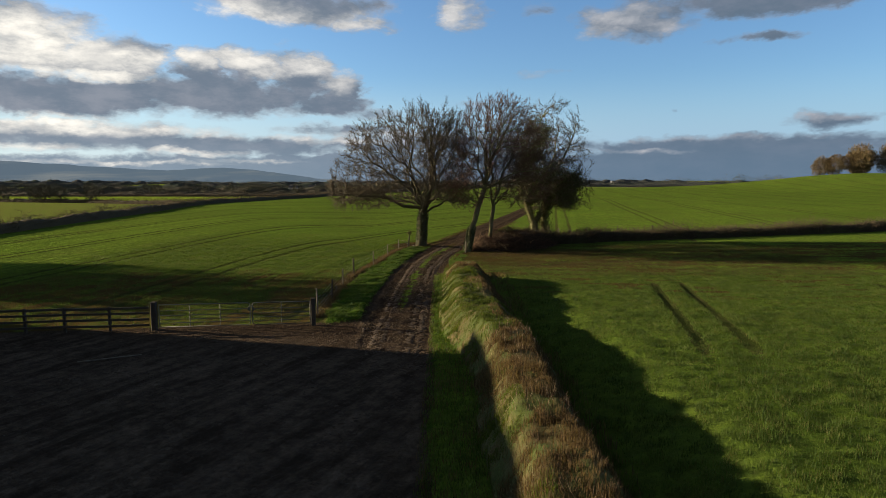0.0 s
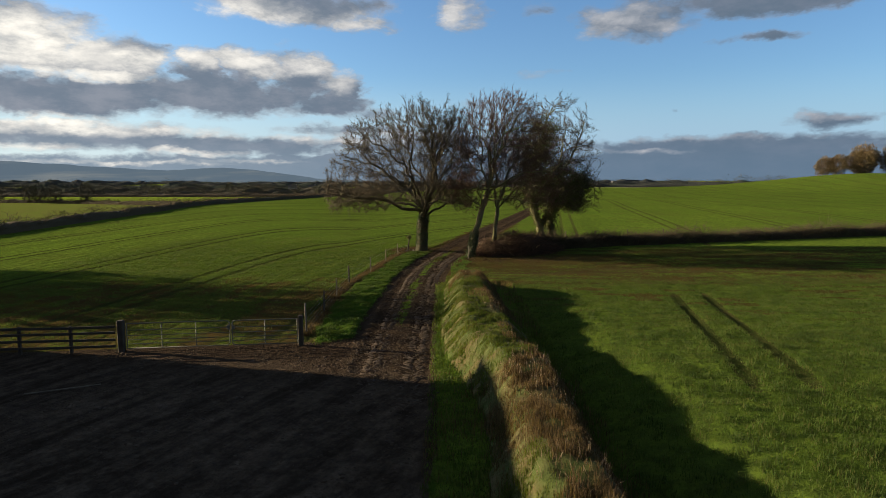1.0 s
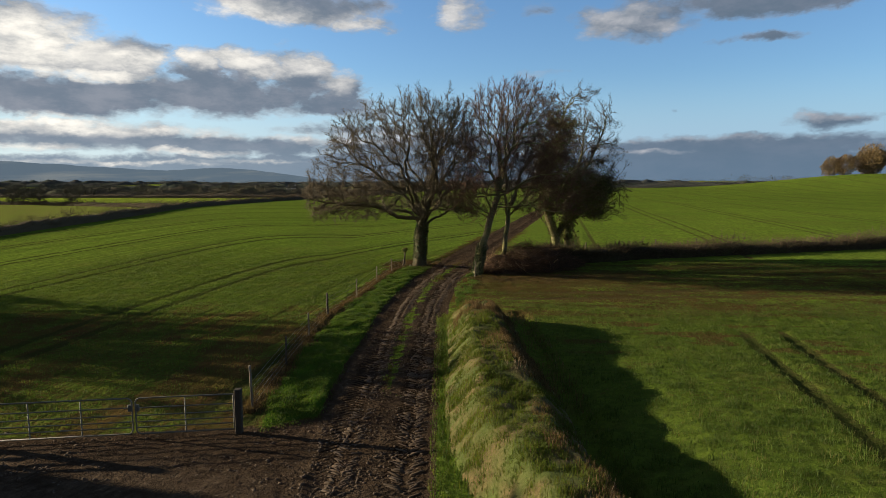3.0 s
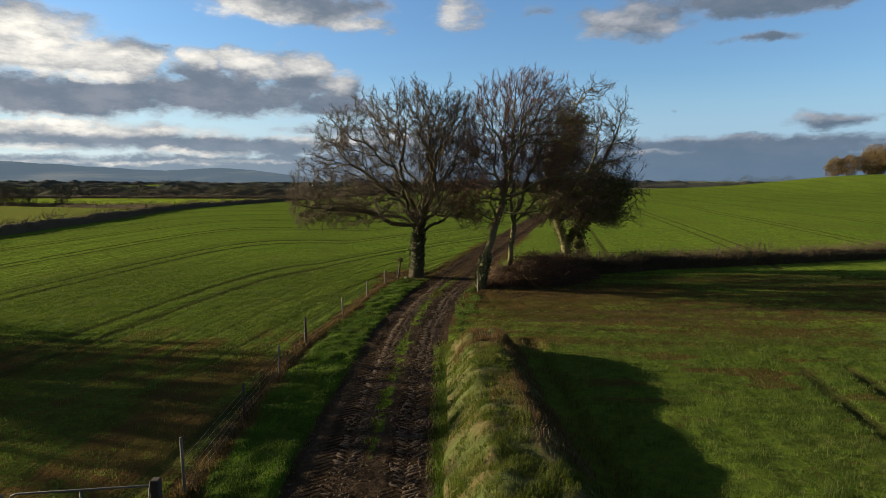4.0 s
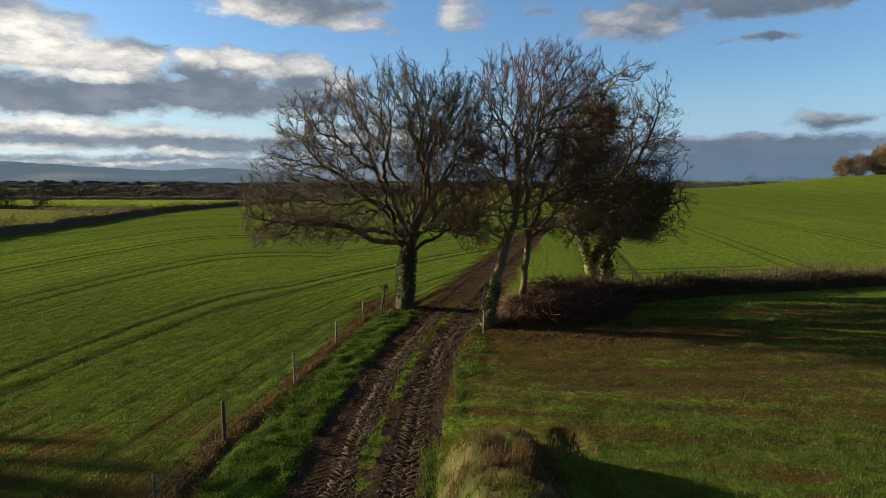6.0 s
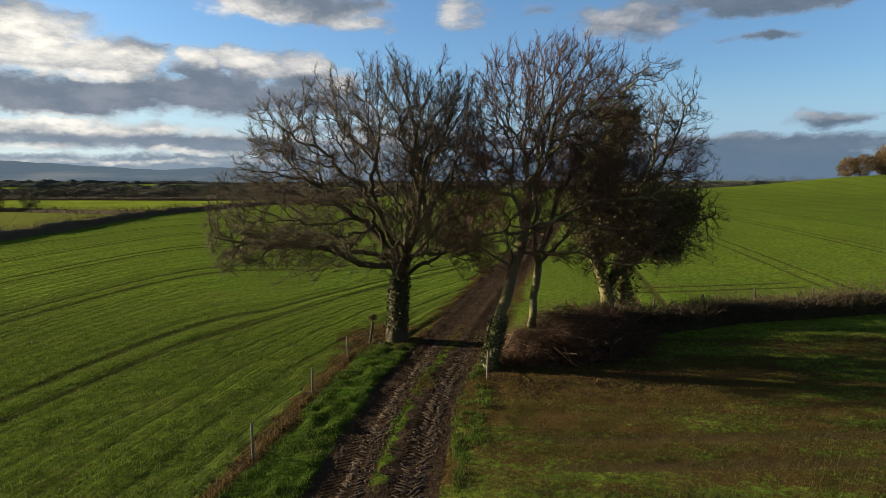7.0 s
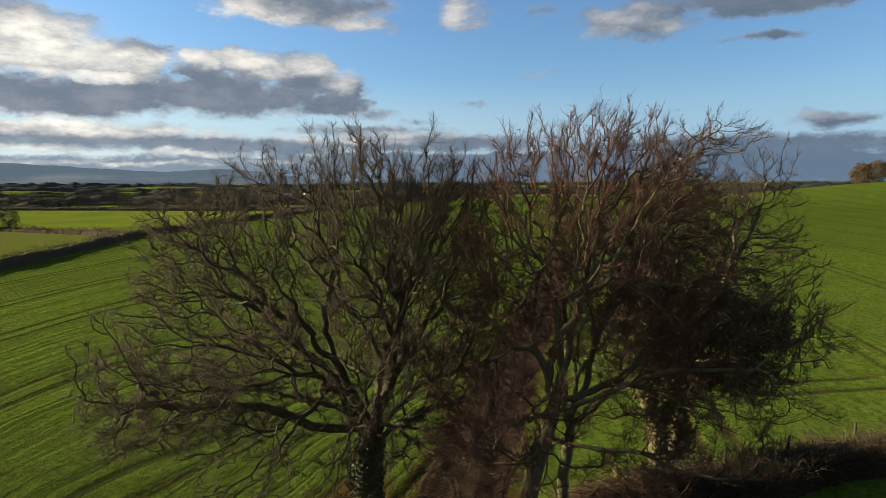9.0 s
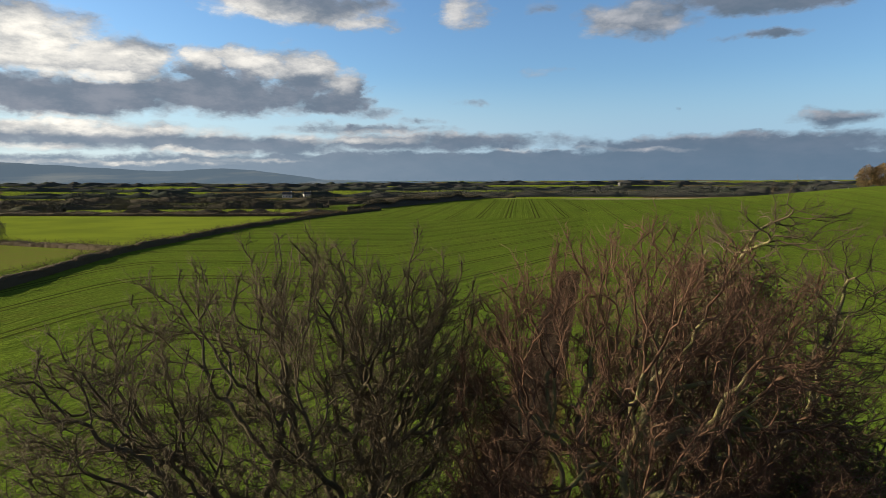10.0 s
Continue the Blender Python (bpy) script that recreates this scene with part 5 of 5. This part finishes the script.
def far_hills():
    """A long hazy ridge on the horizon."""
    az = np.radians(np.linspace(-75, 40, 500))
    deg = np.degrees(az)
    crest = np.interp(deg, [-75, -50, -36, -32.4, -28.4, -24.2, -21.9, -19.6, -17.2, -14.7, -11.2, -6, 5, 40], [130, 120, 106, 93, 73, 57, 69, 77, 67, 41, 3, -10, -14, -14])
    r = np.random.default_rng(97)
    crest = crest + 3 * (wander(deg * 1.7 + 90, deg * 0, 1.0) - .5) + 1.5 * (wander(deg * 6 + 90, deg * 0, 1.0, 1) - .5)
    rows = []
    for k, (dist, rise) in enumerate(((3300, 0.0), (3500, .25), (3750, .55), (4000, .8), (4250, 1.0), (4500, .9))):
        rows.append(np.stack([np.sin(az) * dist, np.cos(az) * dist, -25 + (crest + 25) * rise + (0 < k < 5) * 5 * (wander(deg * .6 + k * 9 + 90, deg * 0 + k, 1.0, 2) - .5)], -1))
    v = np.stack(rows, 0)
    a = np.arange(v.shape[0] * v.shape[1]).reshape(v.shape[:2])
    quads = np.stack([a[:-1, :-1], a[:-1, 1:], a[1:, 1:], a[1:, :-1]], -1).reshape(-1, 4)
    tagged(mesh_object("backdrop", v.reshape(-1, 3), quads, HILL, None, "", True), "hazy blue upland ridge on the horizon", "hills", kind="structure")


far_hills()


# ---- what shades the yard, out of view: farm shed and shelter belt ----
shed = empty("barn", (-44, 8, float(land(-44, 8))), "large farm shed with dull metal cladding beside the yard", "barn")
bm = bmesh.new()
bm_box(bm, (-9, -50, -.5), (9, 25.6, 9.1), .1)
part("wall", bm, CLADDING, shed)
bm = bmesh.new()
vs = [bm.verts.new(p) for p in ((-9.4, -50.4, 9.1), (9.4, -50.4, 9.1), (9.4, 26, 9.1), (-9.4, 26, 9.1), (0, -50.4, 11.1), (0, 26, 11.1))]
for f in ((0, 4, 5, 3), (1, 2, 5, 4), (0, 1, 4), (2, 3, 5), (3, 2, 1, 0)):
    bm.faces.new([vs[i] for i in f])
part("roof", bm, SLATE, shed)
for k, (x, y, h, w) in enumerate([(-66, 52, 13.6, 6), (-72, 57, 13.6, 6), (-78, 59, 13.6, 6), (-84, 56, 14, 6), (-58, 48, 14, 6), (-72, 50, 13.6, 6), (-60, 53, 14, 6), (-68, 55, 13.6, 6), (-76, 54, 13.6, 6), (-62, 50, 13.6, 6), (-80, 50, 14, 6)]):
    far_tree(x, y, h, w, 400, WOODLAND, "bare tree of the shelter belt beside the farm shed", 120 + k, "shelter belt")


# ---- small things by the track ----
old = empty("old_stump", (-3.75, 66.2, gz1(-3.75, 66.2)), "dead leaning post topped with clipped dark ivy", "stump")
tube_part("stem", [(-.12, 0, -.2), (0, 0, .5), (.1, 0, 1.3)], [.08, .07, .06], DARK_TIMBER, old)
r_old = np.random.default_rng(3)
v, f = leaf_quads(np.array([.1, 0, 1.45]) + r_old.normal(0, .14, (260, 3)) * np.array([.8, .7, .8]), np.full(260, .08), r_old)
mesh_object("ivy", v, f, IVY, old)
stake = empty("stake", (2.25, 60.25, gz1(2.25, 60.25)), "pale split timber stake before the leaning tree", "post")
tube_part("timber", [(0, 0, -.2), (.02, 0, .6), (.03, 0, 1.25)], [.05, .05, .045], TIMBER, stake)
for x, y, h in ((13.4, 70.6, 1.75), (17.0, 71.9, 1.65), (21.0, 73.2, 1.7), (25.5, 74.2, 1.6)):
    old_post = empty("fence_post", (x, y, gz1(x, y)), "old dark fence post standing in the hedge", "post", "posts in the hedge")
    tube_part("timber", [(0, 0, -.2), (.03, 0, h * .6), (.05, .02, h)], [.075, .07, .06], DARK_TIMBER, old_post)
stone = empty("stone", (-3.2, 66.0, gz1(-3.2, 66.0) + .05), "pale field stone at the tree foot", "stone")
bm = bmesh.new()
bmesh.ops.create_icosphere(bm, subdivisions=2, radius=.13)
for vert in bm.verts:
    vert.co *= 1 + .3 * (noise.noise(vert.co * 9) - .2)
part("rock", bm, FIELD_STONE, stone)
pole = empty("fallen_pole", (-14.8, 24.0, gz1(-14.8, 24.0)), "pale thin pole lying on the yard", "pole")
tube_part("timber", [(0, 0, .05), (1.1, .5, .06), (2.1, 1.05, .05)], [.03, .03, .02], TIMBER, pole)


# ---- grass and crop ----
HEADLAND_GRASS = material("headland_blade", 0.8, island((.054, .066, .013), (.080, .078, .020), (.084, .058, .025), 0.6), None, 0.2, thin=0.3)


def grow_grass():
    m = lambda x, y, key: masks(x, y)[key]
    # rough grass on the bank
    def on_bank(x, y):
        return np.clip(bank_profile(x, y) * 3 + 0.1, 0, 1) * (0.15 + 0.85 * step(.35, .6, .5 * wander(x, y, 1.3) + .5 * wander(x, y, 3.3, 1)))
    x, y = sprinkle(290000, -0.7, 4.8, 6, 47, on_bank)
    z = land(x, y) + bank_profile(x, y) + 0.03
    dead = (wander(x, y, 0.45, 2) + 0.4 * (x > 2.2) + 0.55 * step(38, 43, y) * (x > .2) - 0.3 * (x < 1.2) * step(24, 31, y) + 0.45 * (x < 0.9) * step(31, 25, y) + 0.4 * step(29, 19, y) + rng.normal(0, .1, len(x))) > 0.84
    blades("bank_grass", x[~dead], y[~dead], z[~dead], 0.06 + 0.13 * wander(x[~dead], y[~dead], 1.4, 3), 0.014, BANK_GRASS, "rough yellow-green grass on the bank", 0.5, bend=True)
    blades("dead_grass", x[dead], y[dead], z[dead], 0.09 + 0.18 * wander(x[dead], y[dead], 1.2, 1), 0.012, DRY_GRASS, "dead brown grass and weed stalks on the bank", 0.35, bend=True)
    x, y = sprinkle(3200, 0.9, 4.6, 7, 46.5, lambda x, y: np.clip(bank_profile(x, y) - .35, 0, 1) * step(.45, .7, wander(x, y, .7, 3)))
    n = len(x)
    st = np.stack([x, y, land(x, y) + bank_profile(x, y)], -1)
    sticks("weed_stalks", st, unit(rng.normal(0, .3, (n, 3)) + np.array([0, 0, 1.0])), .25 + .35 * rng.random(n), .0055, DRY_STALK, "pale dead weed stalks standing on the bank", "weeds")
    # lush verge by the fence
    x, y = sprinkle(330000, -7.6, 0.2, 29, 67, lambda x, y: m(x, y, "verge") * (.2 + .8 * step(.35, .6, .6 * wander(x, y, 1.7) + .4 * wander(x, y, 4.1, 2))))
    blades("verge_grass", x, y, ground_z(x, y), 0.03 + 0.07 * wander(x, y, 2.1, 3), 0.014, GRASS, "lush green grass on the track verge", 0.5, bend=True)
    x, y = sprinkle(52000, -1.0, 1.4, 5, 46, lambda x, y: step(-0.75, -0.35, x) * 0.9 * step(.5, .2, x - 1.35 * step(30, 22, y)))
    blades("verge_grass", x, y, land(x, y) + bank_profile(x, y), 0.09, 0.014, GRASS, "lush green grass along the foot of the bank", 0.5, bend=True)
    # fence line tussocks
    t = rng.random(6500)
    fy = 32 + 33 * t ** 1.3
    fx = np.interp(fy, [32, 37, 42, 46.7, 52.2, 58.2, 63.5, 67], [-6.8, -6.95, -7.05, -6.95, -6.05, -5.4, -4.7, -3.9]) + rng.normal(0, .16, len(fy))
    blades("fence_grass", fx, fy, ground_z(fx, fy), 0.06 + 0.16 * wander(fx, fy, 1.6, 2), 0.018, DRY_GRASS, "straw-coloured dead grass under the fence", 0.5, bend=True)
    # crops
    clump = lambda x, y: 0.2 + 0.8 * step(.42, .58, 0.55 * wander(x, y, 2.7) + 0.45 * wander(x, y, 6.1, 1))

    def bare(x, y):
        k = masks(x, y)
        return 1 - np.clip(k["mud"] + k["tram"] + .8 * k["dry"] + k["verge"], 0, 1)
    x, y = sprinkle(760000, 4.3, 34, 9, 50, lambda x, y: bare(x, y) * (.55 + .45 * step(46, 9, y)) * clump(x, y))
    blades("crop", x, y, ground_z(x, y), 0.07 + 0.09 * wander(x, y, 2.7), 0.018, CROP, "young green cereal in the near field", 0.6, "crop")
    x, y = sprinkle(480000, -38, -6.8, 30, 84, lambda x, y: bare(x, y) * step(90, 40, y) * step(-38, -26, x) * clump(x, y))
    blades("crop", x, y, ground_z(x, y), 0.06 + 0.08 * wander(x, y, 2.7), 0.024, CROP, "young green cereal in the field beyond the fence", 0.6, "crop")
    x, y = sprinkle(260000, 2, 34, 46, 69, lambda x, y: (1.0 - 0.75 * m(x, y, "dry")) * (.15 + .85 * step(.38, .62, .55 * wander(x * .22, y * 2.3 + .2 * x, 1.0, 2) + .45 * wander(x, y, 3.1))))
    blades("headland_grass", x, y, ground_z(x, y), 0.11, 0.022, HEADLAND_GRASS, "thin yellowed stubble grass on the headland", 0.6)

    # rank grass along the field side of the track
    x, y = sprinkle(60000, 0.5, 5.5, 42, 62, lambda x, y: step(1.75, 2.0, x - track_bend(y)) * step(3.2, 2.3, x - track_bend(y) + 1.2 * (wander(x, y, .6) - .5)) * step(.38, .58, .5 * wander(x, y, 1.4, 1) + .5 * wander(x, y, 3.6)))
    blades("track_grass", x, y, ground_z(x, y), 0.06 + 0.14 * wander(x, y, 1.8, 3), 0.018, GRASS, "dark tufts of grass along the track edge", 0.5, bend=True)


MUD_CLOD = material("mud_clod", 0.85, island((.040, .028, .018), (.072, .051, .034), (.050, .034, .021)), lambda n, w: (n.noise(w, 25.0, 4.0), 0.01), 0.2)


def lumps_mesh(name, x, y, z, length, width, height, turn, mat, label):
    """Low clods of earth with sloping sides, joined."""
    n = len(x)
    c, q = np.cos(turn), np.sin(turn)
    v = np.empty((n, 8, 3))
    for k, (a, b, up) in enumerate([(-1, -1, 0), (1, -1, 0), (1, 1, 0), (-1, 1, 0), (-1, -1, 1), (1, -1, 1), (1, 1, 1), (-1, 1, 1)]):
        ease = (.45 + .4 * rng.random(n)) if up else 1.0
        la, wb = a * length / 2 * ease, b * width / 2 * ease
        v[:, k, 0], v[:, k, 1] = x + la * c - wb * q, y + la * q + wb * c
        v[:, k, 2] = z + (height * (.7 + .5 * rng.random(n)) if up else -.03)
    quads = np.array([[4, 5, 6, 7], [0, 1, 5, 4], [1, 2, 6, 5], [2, 3, 7, 6], [3, 0, 4, 7]])
    ob = mesh_object(name, v.reshape(-1, 3), (np.arange(n)[:, None, None] * 8 + quads[None]).reshape(-1, 4), mat)
    return tagged(ob, label, "mud", kind="stuff")


def tread_clods():
    """Lugs of earth that tractor tyres pressed up along the track, and loose clods on the yard's mouth."""
    xs, ys, turns, longs = [], [], [], []
    for centre, half in ((-.60, .40), (1.12, .52)):
        for side in (-1, 1):
            y = np.arange(23.0, 67.0, .15)
            y = y[rng.random(len(y)) < .45 + .5 * step(.3, .6, wander(y * 0 + centre * 9, y, .45))]
            off = centre + side * half * (.5 + rng.normal(0, .09, len(y)))
            xs.append(track_bend(y) + off)
            ys.append(y + rng.normal(0, .03, len(y)) + .07 * side)
            turns.append(side * .55 + rng.normal(0, .22, len(y)))
            longs.append(half * (.65 + .5 * rng.random(len(y))))
    x, y = np.concatenate(xs), np.concatenate(ys)
    n = len(x)
    lumps_mesh("tyre_tread", x, y, ground_z(x, y), np.concatenate(longs), .05 + .035 * rng.random(n), .012 + .018 * rng.random(n), np.concatenate(turns), MUD_CLOD, "dried mud lugs pressed up by tractor tyres")
    def keep(x, y):
        lane = x - track_bend(y)
        rough = step(1.9, 1.5, np.abs(lane)) * np.maximum(step(.5, .3, np.abs(lane + .6)), step(.65, .4, np.abs(lane - 1.12))) + .25 * step(2.1, 1.6, np.abs(lane))
        mouth = yard_mask(x, y) * step(17, 27, y) * (.12 + .88 * step(.5, .68, wander((x - .45 * y) * 1.2, y * .25, 1.0, 2)))
        return np.clip(np.where(y > 31, rough, np.maximum(mouth, .6 * rough)), 0, 1) * (.2 + .8 * step(.4, .65, wander(x, y, 1.1)))
    x, y = sprinkle(52000, -15, 2.6, 16, 68, keep)
    n = len(x)
    size = .03 + .07 * rng.random(n) ** 2
    lumps_mesh("mud_clods", x, y, ground_z(x, y), size * 1.3, size, size * .32, rng.random(n) * 6.3, MUD_CLOD, "loose clods and small stones on the track")


DRY_STALK = material("dry_stalk", 0.85, island((.17, .125, .075), (.26, .20, .13), (.11, .075, .045)), None, 0.15)
LITTER = material("leaf_litter", 0.9, island((.062, .036, .018), (.10, .062, .034), (.042, .03, .018)), None, 0.1)


def scatter_litter():
    """Fallen leaves and clods by the fence, the tree feet and the brash."""
    r = np.random.default_rng(77)

    def keep(x, y):
        fence = np.interp(y, [32, 46.7, 52.2, 58.2, 63.5, 67], [-6.8, -6.95, -6.05, -5.4, -4.7, -3.9])
        a = step(.9, .1, np.abs(x - fence)) * step(30, 44, y) * step(68, 66, y)
        b = step(3.4, 1.2, np.hypot(x + 3.0, (y - 66.8) * .8))
        c = step(3.6, 1.0, np.hypot((x - 6.2) * .42, y - 60.4)) * (x - track_bend(y) > 1.9)
        d = .7 * step(3.4, 2.0, np.abs(x - track_bend(y))) * step(1.5, 1.8, np.abs(x - track_bend(y))) * step(60, 66, y) * step(92, 74, y)
        return np.maximum(np.maximum(a, b), np.maximum(c, d)) * (.15 + .85 * step(.4, .6, .5 * wander(x, y, 1.6) + .5 * wander(x, y, 4.4, 2)))
    x, y = sprinkle(330000, -9, 14, 30, 92, keep)
    v, f = leaf_quads(np.stack([x, y, ground_z(x, y) + .015 + .05 * r.random(len(x)) ** 2], -1), .028 + .03 * r.random(len(x)), r)
    ob = mesh_object("leaf_litter", v, f, LITTER)
    tagged(ob, "red-brown fallen leaves and clods under the trees", "leaves", kind="stuff")


tread_clods()
grow_grass()
scatter_litter()
